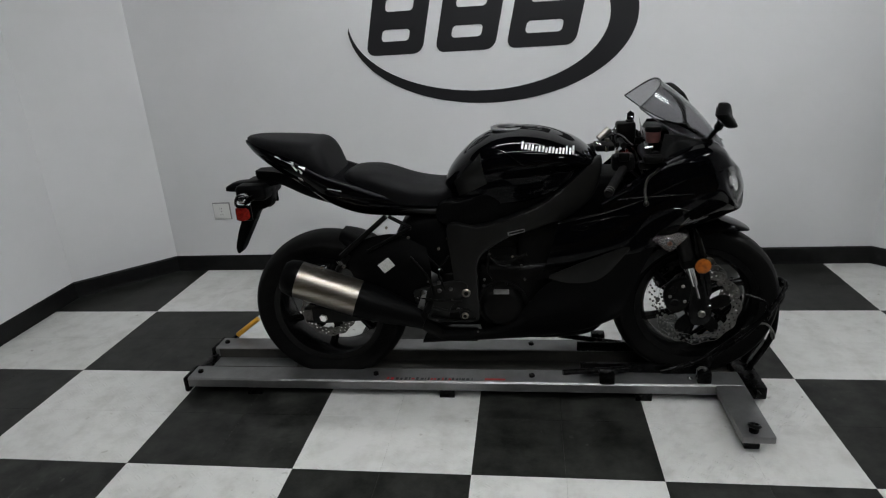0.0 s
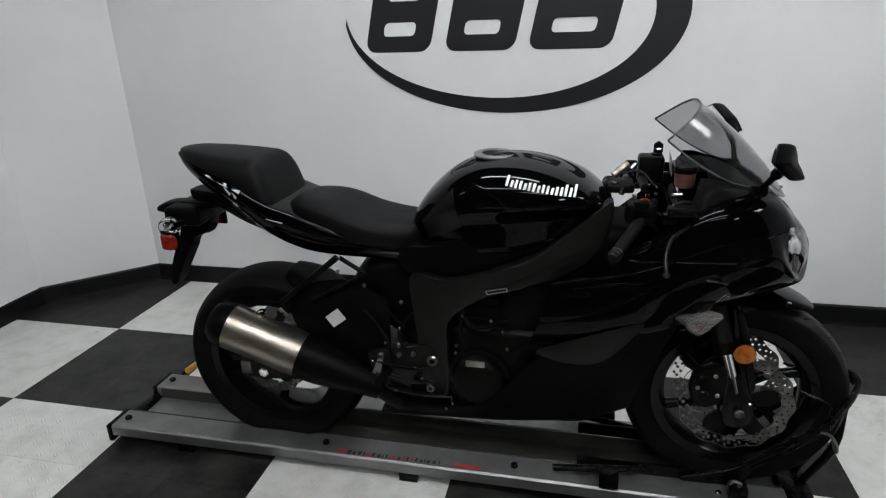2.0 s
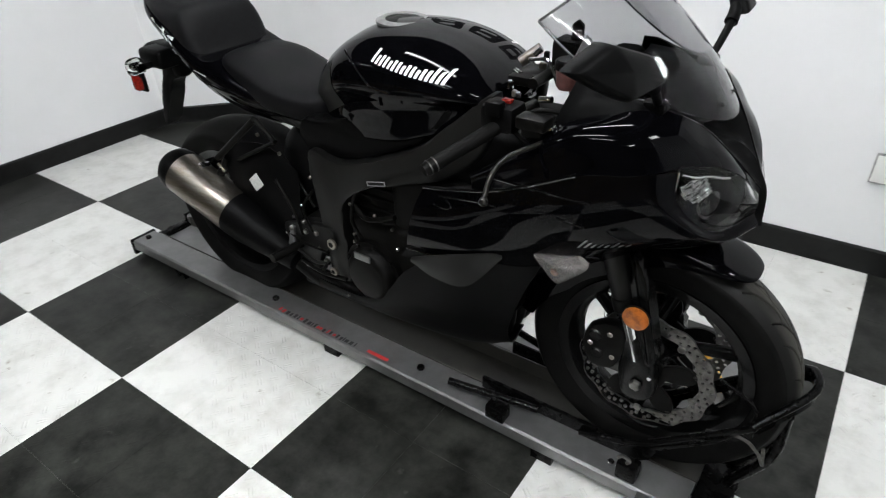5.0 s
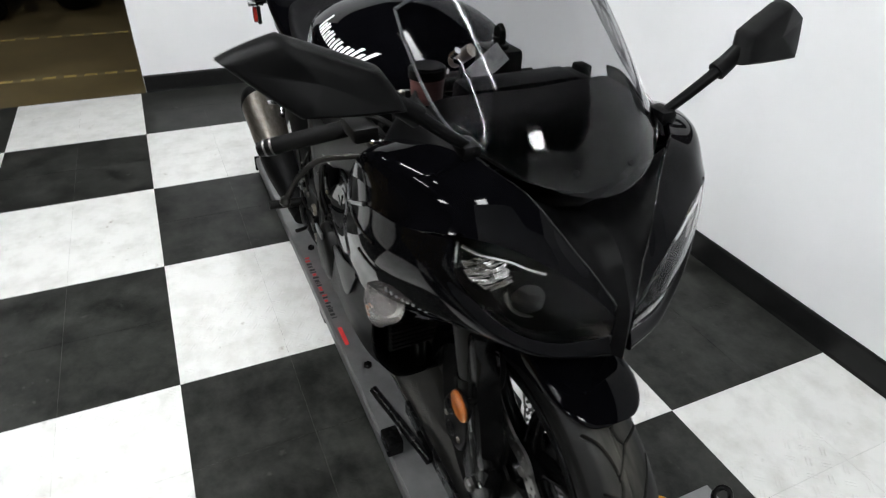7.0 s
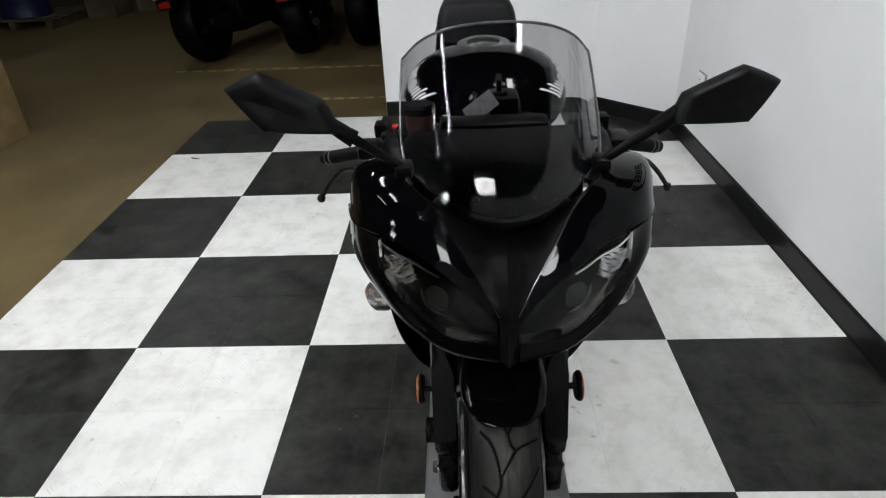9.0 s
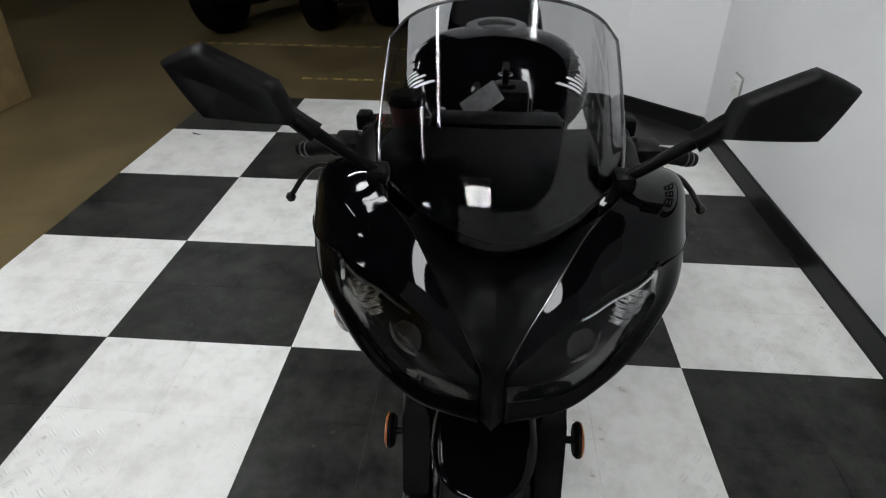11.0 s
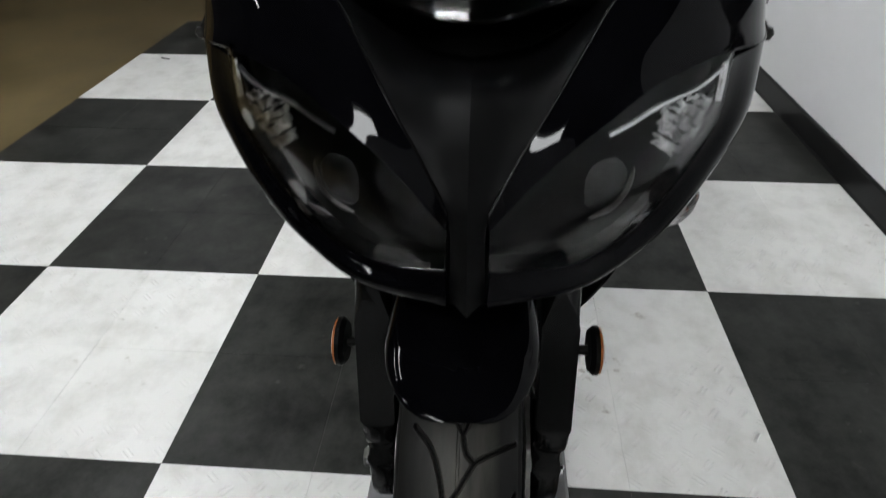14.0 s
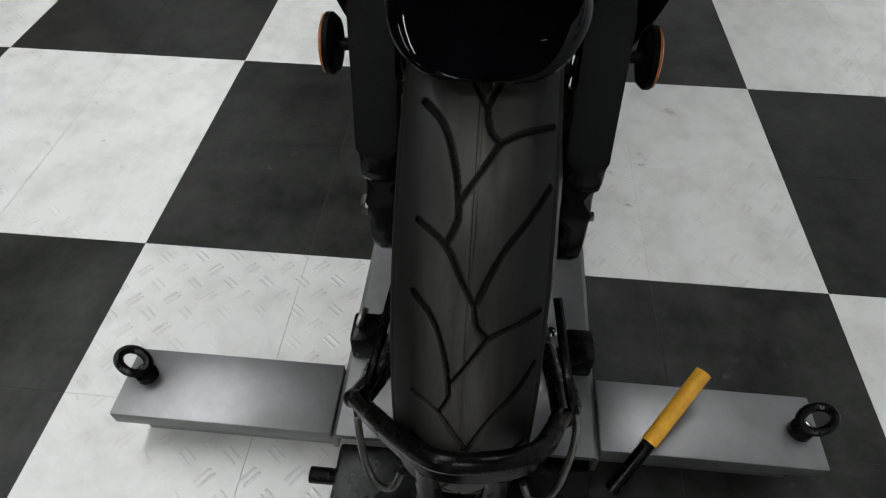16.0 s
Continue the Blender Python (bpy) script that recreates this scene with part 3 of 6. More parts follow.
part("cradle_arm", tube([(2.935, YC - 0.03, 0.33), (2.93, YC - 0.03, 0.20), (2.86, YC - 0.03, 0.055)], 0.012, 10), STANDBLACK, stand)
part("cradle_arm", tube([(2.935, YC + 0.03, 0.33), (2.93, YC + 0.03, 0.20), (2.86, YC + 0.03, 0.055)], 0.012, 10), STANDBLACK, stand)
for sg in (-1, 1):
    part("wire_loop", tube([(2.800, YC + sg * 0.093, 0.262), (2.868, YC + sg * 0.106, 0.295), (2.905, YC + sg * 0.098, 0.262), (2.918, YC + sg * 0.086, 0.225), (2.918, YC + sg * 0.070, 0.218), (2.912, YC + sg * 0.060, 0.245)], 0.0038, 8, 40), DISC, stand, "grey wire loop on the wheel chock")
    part("chock_cheek", box(2.22, 2.56, YC + sg * 0.085 - 0.006, YC + sg * 0.085 + 0.006, 0.0265, 0.112, 0.003), STANDBLACK, stand, smooth=False)
    part("thin_rod", tube([(2.70, YC + sg * 0.115, 0.16), (2.83, YC + sg * 0.112, 0.27), (2.88, YC + sg * 0.09, 0.36), (2.80, YC + sg * 0.075, 0.40)], 0.0045, 8), STANDBLACK, stand)
    part("clamp_block", box(2.285, 2.34, YC + sg * 0.160 - 0.02, YC + sg * 0.160 + 0.02, 0.0755, 0.118, 0.004), STANDBLACK, stand)
    part("clamp_block", box(2.64, 2.69, YC + sg * 0.150 - 0.02, YC + sg * 0.150 + 0.02, 0.0755, 0.125, 0.006), STANDBLACK, stand)
    part("clamp_handle", tube([(2.15, YC + sg * 0.150, 0.108), (2.40, YC + sg * 0.100, 0.098)], 0.011, 12), STANDBLACK, stand, "black clamp handle")
part("clamp_hook", tube([(2.662, 0.452, 0.1255), (2.668, 0.452, 0.136), (2.650, 0.455, 0.140), (2.640, 0.456, 0.128)], 0.0045, 8, 16), DISC, stand, "worn grey clamp hook")
part("lever_arm", tube([(2.84, 0.80, 0.058), (2.785, 0.848, 0.095)], 0.009, 12), STANDBLACK, stand)
part("lever_grip", tube([(2.787, 0.846, 0.093), (2.705, 0.915, 0.140)], 0.0108, 14), YELLOW, stand, "yellow plastic lever grip")
part("rear_lever", tube([(0.64, 0.80, 0.052), (0.68, 0.80, 0.085)], 0.008, 10), STANDBLACK, stand)
part("rear_lever_grip", tube([(0.678, 0.80, 0.083), (0.79, 0.80, 0.165)], 0.0115, 12), YELLOW, stand, "yellow plastic lever grip")

# ---- motorcycle ----
SEATP = [(0.0, 0.0), (0.80, 0.0), (0.97, 0.10), (1.0, 0.40), (0.95, 0.75), (0.70, 0.95), (0.30, 1.0), (0.0, 1.0)]
bike = thing("motorcycle", (1.9, YC, 0.03), "glossy black sport motorcycle standing on the dolly", "motorcycle")
RW, FW = Vector((1.230, YC, 0.338)), Vector((2.643, YC, 0.347))
RR, FR = 0.312, 0.303


def tyre_profile(R, hw, side):
    """Half rounded tyre section from bead to bead: (radius, along)."""
    pts = [(R - side, -hw * 0.70), (R - side * 0.80, -hw * 0.86), (R - side * 0.45, -hw * 0.99), (R - side * 0.27, -hw * 0.97), (R - side * 0.10, -hw * 0.68), (R - side * 0.02, -hw * 0.33), (R, 0)]
    return pts + [(r, -h) for r, h in pts[-2::-1]]


def plain_tyre(c, R, hw, side):
    p = spline(tyre_profile(R, hw, side), 40)
    p = [tuple(q) for q in p] + [(R - side + 0.006, hw * 0.55), (R - side + 0.006, -hw * 0.55)]
    return lathe(p + [p[0]], c, (0, 1, 0), 96)


@functools.lru_cache(None)
def smooth(pts):
    return [tuple(p) for p in spline(pts, 4 * len(pts)).tolist()]


def tread_groove(u, v):
    """1 in a groove, at u (share of one pattern length) and v (-1 to 1 across), else 0."""
    def near(pts, width):
        best = 9.0
        pts = smooth(tuple(pts))
        for (a, b), (c, d) in zip(pts, pts[1:]):
            for k in (-1, 0, 1):
                x, y = (u + k - a) * 1.95, v - b
                ex, ey = (c - a) * 1.95, d - b
                t = max(0.0, min(1.0, (x * ex + y * ey) / (ex * ex + ey * ey)))
                best = min(best, math.hypot(x - t * ex, y - t * ey))
        return max(0.0, min(1.0, (width * 1.35 - best) / (width * 0.7)))
    return max(near([(0.0, 0.25), (-0.06, 0.50), (-0.14, 0.92)], 0.025),
               near([(0.0, 0.25), (0.15, 0.05), (0.31, -0.18)], 0.028),
               near([(-0.22, -0.68), (-0.08, -0.40), (0.13, -0.24), (0.31, -0.18), (0.40, -0.18), (0.52, -0.30)], 0.030),
               near([(0.40, -0.66), (0.52, -0.30), (0.68, -0.10), (0.83, 0.08)], 0.028),
               near([(0.19, 0.92), (0.36, 0.66), (0.56, 0.34), (0.79, 0.11), (0.83, 0.08), (0.94, 0.13), (1.0, 0.25)], 0.030))


TREAD_PHASE = 0.10


def grooved_tyre(c, R, hw, side, repeats, cells):
    """Tyre with grooves cut into the tread, two materials: scrubbed crown and darker flank."""
    per = cells
    prof = spline(tyre_profile(R, hw, side), 30)
    lim = (R - side * 0.24)
    sh = [(r, h) for r, h in prof if r < lim and h < 0]
    # crown sampled finely
    full = spline(tyre_profile(R, hw, side), 600)
    crown = full[(full[:, 0] >= lim)]
    arc = np.concatenate([[0], np.cumsum(np.linalg.norm(np.diff(crown, axis=0), axis=1))])
    nv = 140
    w = np.linspace(0, arc[-1], nv)
    cr = np.stack([np.interp(w, arc, crown[:, 0]), np.interp(w, arc, crown[:, 1])], 1)
    left = [(r, h) for r, h in sh]
    right = [(r, -h) for r, h in sh[::-1]]
    n = repeats * per
    depth = np.zeros((per, nv))
    for i in range(per):
        for j in range(nv):
            depth[i, j] = max(tread_groove((TREAD_PHASE - i / per) % 1.0, -1 + 2 * j / (nv - 1)), 0.25 if abs(j - nv / 2) < 1.2 else 0.0)
    rows = []
    for i in range(n):
        a = 2 * math.pi * i / n
        row = [(r, h) for r, h in left]
        for j in range(nv):
            row.append((cr[j, 0] - 0.0045 * depth[i % per, j], cr[j, 1]))
        row += right + [(R - side + 0.006, hw * 0.55), (R - side + 0.006, -hw * 0.55)]
        rows.append([(c.x + r * math.cos(a), c.y + h, c.z + r * math.sin(a)) for r, h in row])
    nl = len(left)
    verts = [p for row in rows for p in row]
    m = len(rows[0])
    faces, mi = [], []
    for i in range(n):
        k = (i + 1) % n
        for j in range(m):
            q = (j + 1) % m
            faces.append((i * m + j, i * m + q, k * m + q, k * m + j))
            jj = j - nl
            crown_face = 0 <= jj < nv - 1
            cut = crown_face and (depth[i % per, jj] + depth[i % per, jj + 1] + depth[k % per, jj] + depth[k % per, jj + 1]) > 3.3
            mi.append(1 if crown_face and not cut else 0)
    me = bpy.data.meshes.new("tyre")
    me.from_pydata(verts, [], faces)
    me.polygons.foreach_set("material_index", mi)
    me.polygons.foreach_set("use_smooth", [True] * len(faces))
    bm = bmesh.new()
    bm.from_mesh(me)
    bpy.data.meshes.remove(me)
    return bm


def wheel_rim(c, R, hw, spokes, hub_hw, parent):
    p = [(R + 0.010, -hw), (R + 0.012, -hw + 0.006), (R - 0.006, -hw + 0.012), (R - 0.018, -hw * 0.4), (R - 0.018, hw * 0.4), (R - 0.006, hw - 0.012), (R + 0.012, hw - 0.006), (R + 0.010, hw), (R - 0.014, hw - 0.004), (R - 0.030, hw * 0.4), (R - 0.030, -hw * 0.4), (R - 0.014, -hw + 0.004), (R + 0.010, -hw)]
    rim = part("rim", lathe(p, c, (0, 1, 0), 72), RIM, parent, "gloss black wheel rim")
    part("hub", lathe([(0.016, -hub_hw), (0.034, -hub_hw), (0.042, -hub_hw * 0.5), (0.042, hub_hw * 0.5), (0.034, hub_hw), (0.016, hub_hw), (0.016, -hub_hw)], c, (0, 1, 0), 32), RIM, parent)
    for k in range(spokes):
        a = 2 * math.pi * k / spokes + 0.35
        d = Vector((math.cos(a), 0, math.sin(a)))
        e = Vector((-math.sin(a), 0, math.cos(a)))
        bm = bmesh.new()
        g = []
        for f, w, t in ((0.030, 0.026, 0.020), (0.07, 0.018, 0.017), (0.5 * R, 0.014, 0.014), (R - 0.035, 0.016, 0.015), (R - 0.016, 0.024, 0.018)):
            ctr = c + d * f + e * (0.02 * math.sin(math.pi * f / R))
            g.append([ctr + e * w * math.cos(q) + Vector((0, 1, 0)) * t * math.sin(q) for q in np.linspace(0, 2 * math.pi, 10, endpoint=False).tolist()])
        vs = grid_mesh(bm, g, loop_v=True)
        bm.faces.new(vs[0])
        bm.faces.new(vs[-1])
        part("spoke", bm, RIM, parent)


def brake_disc(c, y, r1, r0, parent, holes, wave, carrier=True):
    sh = [ring_pts(r1, 180, wave=wave, waves=12), ring_pts(r0, 120, wave=wave * 0.6, waves=12)]
    for k in range(holes):
        a = 2 * math.pi * k / holes
        for f, ph in ((0.25, 0.0), (0.55, 0.5), (0.80, 0.15)):
            r = r0 + (r1 - r0) * f
            b = a + ph * 2 * math.pi / holes
            sh.append(ring_pts(0.0042, 8, r * math.cos(b), r * math.sin(b)))
    m = Matrix(((1, 0, 0, c.x), (0, 0, -1, y), (0, 1, 0, c.z), (0, 0, 0, 1)))
    part("brake_disc", flat_shape(sh, 0.005, m), DISC, parent, "drilled steel petal brake disc", smooth=False)
    if carrier:
        sg = -1 if y < c.y else 1
        arms = []
        for q in np.linspace(0, 2 * math.pi, 200, endpoint=False).tolist():
            f = max(0.0, math.cos(5 * q) + 0.25) ** 0.5 / 1.118
            arms.append(((0.050 + (r0 + 0.001 - 0.050) * f) * math.cos(q + 0.31), (0.050 + (r0 + 0.001 - 0.050) * f) * math.sin(q + 0.31)))
        part("disc_carrier", flat_shape([arms, ring_pts(0.030, 40)], 0.006, Matrix.Translation((0, sg * 0.003, 0)) @ m), BLACK, parent, "black five-armed disc carrier", smooth=False)
        for k in range(10):
            a = 2 * math.pi * (k + 0.5) / 10
            part("disc_button", cap((c.x + r0 * math.cos(a), y, c.z + r0 * math.sin(a)), (0, sg, 0), 0.009, 0.006), DISC, parent)


front_wheel = new("front_wheel")
front_wheel.location = (FW.x - 1.9, 0, FW.z - 0.03)
front_wheel.parent = bike
rear_wheel = new("rear_wheel")
rear_wheel.location = (RW.x - 1.9, 0, RW.z - 0.03)
rear_wheel.parent = bike
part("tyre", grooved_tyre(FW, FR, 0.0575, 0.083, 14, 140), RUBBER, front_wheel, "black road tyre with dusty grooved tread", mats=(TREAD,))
part("tyre", plain_tyre(RW, RR, 0.092, 0.098), RUBBER, rear_wheel, "wide black rear road tyre")
wheel_rim(FW, 0.214, 0.048, 6, 0.055, front_wheel)
wheel_rim(RW, 0.216, 0.078, 6, 0.075, rear_wheel)
brake_disc(FW, YC - 0.072, 0.152, 0.118, front_wheel, 30, 0.004)
brake_disc(FW, YC + 0.072, 0.152, 0.118, front_wheel, 30, 0.004)
brake_disc(RW, YC - 0.075, 0.112, 0.080, rear_wheel, 24, 0.003)
part("axle_nut", cap((FW.x, YC - 0.125, FW.z), (0, -1, 0), 0.014, 0.010, seg=6), DISC, front_wheel)
part("axle_nut", cap((RW.x, YC - 0.135, RW.z), (0, -1, 0), 0.018, 0.014, seg=6), CHROME, rear_wheel)

# fork, calipers, reflectors
for sg in (-1, 1):
    y = YC + sg * 0.102
    top, mid, low = Vector((2.462, y, 0.93)), Vector((2.588, y, 0.545)), Vector((2.632, y, 0.405))
    part("fork_tube", tube([top, mid], 0.027, 20), FRAME, bike, "dark upper fork tube")
    part("fork_seal", tube([mid - (mid - top).normalized() * 0.012, mid + (mid - top).normalized() * 0.018], 0.030, 20), BLACK, bike)
    part("fork_stanchion", tube([mid, low], 0.0205, 20), CHROME, bike, "bright chrome fork stanchion")
    bm = slab([(2.600, 0.455), (2.650, 0.465), (2.672, 0.40), (2.684, 0.345), (2.672, 0.305), (2.640, 0.292), (2.608, 0.305), (2.600, 0.36)], y - 0.020, y + 0.018, 0.011, 28)
    part("fork_foot", bm, RIM, bike, "black cast axle clamp")
    bm = slab([(2.590, 0.655), (2.622, 0.64), (2.664, 0.48), (2.676, 0.42), (2.650, 0.41), (2.620, 0.52)], y - (0.024 if sg < 0 else 0.018), y + (0.018 if sg < 0 else 0.024), 0.013, 26)
    part("fork_guard", bm, RIM, bike, "black fork guard")
    bm = slab([(2.510, 0.402), (2.520, 0.452), (2.560, 0.480), (2.600, 0.474), (2.604, 0.415), (2.585, 0.362), (2.535, 0.352)], y - 0.022, y + 0.012, 0.010, 26)
    cal = part("brake_caliper", bm, BLACK, bike, "black radial brake caliper")
    for px, pz in ((2.540, 0.440), (2.548, 0.390)):
        part("piston_cap", lathe([(0, 0.004), (0.012, 0.004), (0.0155, 0.0), (0.0155, -0.003), (0, -0.003)], (px, y + sg * (0.022 if sg < 0 else 0.012), pz), (0, sg, 0), 20), RIM, cal)
    for px, pz in ((2.572, 0.455), (2.582, 0.395), (2.530, 0.415)):
        part("caliper_bolt", cap((px, y + sg * 0.020, pz), (0, sg, 0), 0.0065, 0.005, seg=6), STEEL, cal)
    part("reflector_stem", tube([(2.627, y + sg * 0.018, 0.543), (2.627, y + sg * 0.042, 0.543)], 0.006, 10), BLACK, bike)
    part("reflector_cup", lathe([(0, 0), (0.024, 0), (0.0285, 0.005), (0.0285, 0.010), (0, 0.010)], (2.627, y + sg * 0.038, 0.543), (0, sg, 0), 32), PLASTIC, bike)
    part("reflector", lathe([(0, 0), (0.027, 0), (0.027, 0.003), (0.022, 0.005), (0, 0.006)], (2.627, y + sg * 0.0475, 0.543), (0, sg, 0), 32), ORANGE, bike, "round orange side reflector")
    part("pinch_bolt", cap((2.668, y + sg * 0.018, 0.375), (0, sg, 0), 0.006, 0.005, seg=6), CHROME, bike)
    part("brake_hose", tube([(2.57, y - sg * 0.01, 0.46), (2.60, y - sg * 0.045, 0.53), (2.56, y - sg * 0.05, 0.62), (2.50, y - sg * 0.03, 0.72)], 0.0055, 8), RUBBER, bike)
for z, x in ((0.905, 2.468), (0.705, 2.538)):
    part("triple_clamp", box(x - 0.035, x + 0.035, YC - 0.132, YC + 0.132, z - 0.018, z + 0.018, 0.01), BLACK, bike)

# front mudguard, an arched hood over the tyre
g = []
for a in [radians(59.5 + 112.5 * k ** 1.5) for k in np.linspace(0, 1, 46).tolist()]:
    f = (a - radians(59.5)) / radians(112.5)
    w = 0.020 + 0.052 * math.sqrt(max(0.0, 1.0 - (1.0 - min(1.0, f / 0.13)) ** 2))
    drop = 0.004 + 0.085 * min(1.0, f * 2.2) * (1.0 - max(0.0, f - 0.75) * 2.0)
    row = []
    for q in spline([(-1.0, 1.0), (-0.98, 0.55), (-0.80, 0.14), (-0.35, 0.0), (0.0, -0.03), (0.35, 0.0), (0.80, 0.14), (0.98, 0.55), (1.0, 1.0)], 29):
        r = 0.333 + 0.003 * math.sin(math.pi * f) - drop * float(q[1])
        row.append((FW.x + r * math.cos(a), YC + w * float(q[0]), FW.z + r * math.sin(a)))
    g.append(row)
bm = bmesh.new()
grid_mesh(bm, g)
shell(bm, 0.004)
part("front_mudguard", bm, GLOSS, bike, "gloss black front mudguard")

# engine and inner dark mass
part("engine_block", box(1.84, 2.20, YC - 0.150, YC + 0.150, 0.27, 0.56, 0.03, seg=3), BLACK, bike, "black engine block")
part("cylinder_head", box(1.98, 2.24, YC - 0.135, YC + 0.135, 0.52, 0.72, 0.03, seg=3), BLACK, bike)
part("cylinder_block", box(1.800, 2.005, YC - 0.118, YC + 0.118, 0.52, 0.735, 0.02), BLACK, bike)
for z in (0.575, 0.605, 0.635, 0.665):
    part("cooling_rib", box(1.870, 2.000, YC - 0.124, YC + 0.124, z, z + 0.008, 0.002), BLACK, bike, smooth=False)
part("airbox", box(1.92, 2.36, YC - 0.115, YC + 0.115, 0.70, 0.86, 0.03, seg=3), PLASTIC, bike)
part("radiator", box(2.300, 2.330, YC - 0.165, YC + 0.165, 0.40, 0.70, 0.006), BLACK, bike)
for k in range(26):
    z = 0.41 + k * 0.011
    part("radiator_fin", box(2.3305, 2.334, YC - 0.158, YC + 0.158, z, z + 0.004), BLACK, bike, smooth=False)
part("gearbox", box(1.70, 1.86, YC - 0.125, YC + 0.125, 0.29, 0.52, 0.03, seg=3), BLACK, bike)
part("clutch_cover", lathe([(0, 0.030), (0.052, 0.030), (0.066, 0.025), (0.075, 0.014), (0.080, 0.0), (0.092, 0.0), (0.092, -0.035), (0, -0.035)], (1.930, YC - 0.168, 0.405), (0, -1, 0), 48), BLACK, bike, "round black clutch cover")
for k in range(9):
    a = 2 * math.pi * k / 9
    part("cover_bolt", cap((1.930 + 0.086 * math.cos(a), YC - 0.168, 0.405 + 0.086 * math.sin(a)), (0, -1, 0), 0.0055, 0.006, seg=6), BLACK, bike)
part("cover_badge", box(1.900, 1.955, YC - 0.202, YC - 0.196, 0.462, 0.482, 0.003), RING, bike, "small grey cover tag")
part("timing_cover", lathe([(0, 0.012), (0.046, 0.012), (0.055, 0.0), (0.055, -0.03), (0, -0.03)], (2.080, YC - 0.155, 0.385), (0, -1, 0), 36), BLACK, bike)
for x, z in ((2.000, 0.555), (2.012, 0.500), (1.865, 0.500), (1.995, 0.45), (2.02, 0.35), (2.10, 0.46), (1.862, 0.475)):
    part("engine_bolt", cap((x, YC - 0.150, z), (0, -1, 0), 0.0052, 0.008, seg=6), DISC, bike)
for y in (-0.09, -0.03, 0.03, 0.09):
    part("header_pipe", tube([(2.22, YC + y, 0.52), (2.30, YC + y, 0.42), (2.27, YC + y * 0.9, 0.28), (2.12, YC + y * 0.7, 0.235), (1.90, YC + y * 0.4, 0.225)], 0.018, 12), BLACK, bike)

# swingarm, shock, footrests
for sg in (-1, 1):
    y = YC + sg * 0.118
    bm = slab([(1.80, 0.475), (1.62, 0.455), (1.42, 0.40), (1.25, 0.385), (1.165, 0.365), (1.15, 0.335), (1.17, 0.312), (1.30, 0.318), (1.50, 0.335), (1.72, 0.37), (1.81, 0.40)], y - 0.020, y + 0.020, 0.008, 44)
    part("swingarm", bm, FRAME, bike, "black swingarm beam")
    part("chain_adjuster", box(1.150, 1.185, y - 0.024, y + 0.024, 0.325, 0.372, 0.004), DISC, bike)
part("shock_absorber", tube([(1.70, YC, 0.72), (1.76, YC, 0.42)], 0.032, 16), BLACK, bike)
part("swingarm_bridge", box(1.60, 1.70, YC - 0.11, YC + 0.11, 0.38, 0.45, 0.02), FRAME, bike)
part("heat_guard", patch([[(1.345, -0.128, 0.625), (1.36, -0.150, 0.55), (1.40, -0.145, 0.46)], [(1.45, -0.135, 0.665), (1.46, -0.163, 0.57), (1.48, -0.150, 0.42)], [(1.55, -0.135, 0.675), (1.56, -0.165, 0.56), (1.58, -0.155, 0.40)], [(1.655, -0.130, 0.62), (1.67, -0.155, 0.53), (1.66, -0.150, 0.40)]], 24, 16), PLASTIC, bike, "black plastic heel and heat guard")
c, u, w = Vector((1.507, YC - 0.1668, 0.566)), Vector((0.80, -0.02, 0.60)).normalized(), Vector((-0.60, 0.02, 0.80)).normalized()
bm = bmesh.new()
bm.faces.new([bm.verts.new(c + u * a * 0.026 + w * b * 0.020) for a, b in ((-1, -1), (1, -1), (1, 1), (-1, 1))])
shell(bm, 0.0008)
part("sticker", bm, PAPER, bike, "white rectangular paper sticker", smooth=False)
g = []
for a in np.linspace(radians(24), radians(76), 22).tolist():
    row = []
    for q in spline([(-1, 1), (-0.95, 0.4), (-0.6, 0.05), (0, 0), (0.6, 0.05), (0.95, 0.4), (1, 1)], 21):
        r = 0.330 - 0.035 * float(q[1])
        row.append((RW.x + r * math.cos(a), YC + (0.060 + 0.038 * math.sin(min(1.0, (radians(76) - a) / 0.35) * math.pi / 2)) * float(q[0]), RW.z + r * math.sin(a)))
    g.append(row)
bm = bmesh.new()
grid_mesh(bm, g)
shell(bm, 0.004)
part("rear_hugger", bm, PLASTIC, bike, "black rear tyre hugger")
# foot bracket, peg, pedal
part("foot_bracket", slab([(1.60, 0.455), (1.64, 0.475), (1.78, 0.50), (1.80, 0.46), (1.74, 0.40), (1.72, 0.34), (1.66, 0.34), (1.62, 0.39)], YC - 0.172, YC - 0.150, 0.004, 30), FRAME, bike, "black footrest bracket")
part("footrest", tube([(1.66, YC - 0.17, 0.41), (1.655, YC - 0.275, 0.415)], 0.013, 12), BLACK, bike)
part("heel_plate", slab([(1.603, 0.375), (1.64, 0.47), (1.652, 0.466), (1.632, 0.375)], YC - 0.180, YC - 0.172, 0.001), ALU, bike, "bright heel plate", smooth=False)
part("brake_pedal", tube([(1.67, YC - 0.19, 0.405), (1.74, YC - 0.20, 0.395), (1.79, YC - 0.205, 0.405), (1.815, YC - 0.235, 0.415)], 0.0055, 8), FRAME, bike)
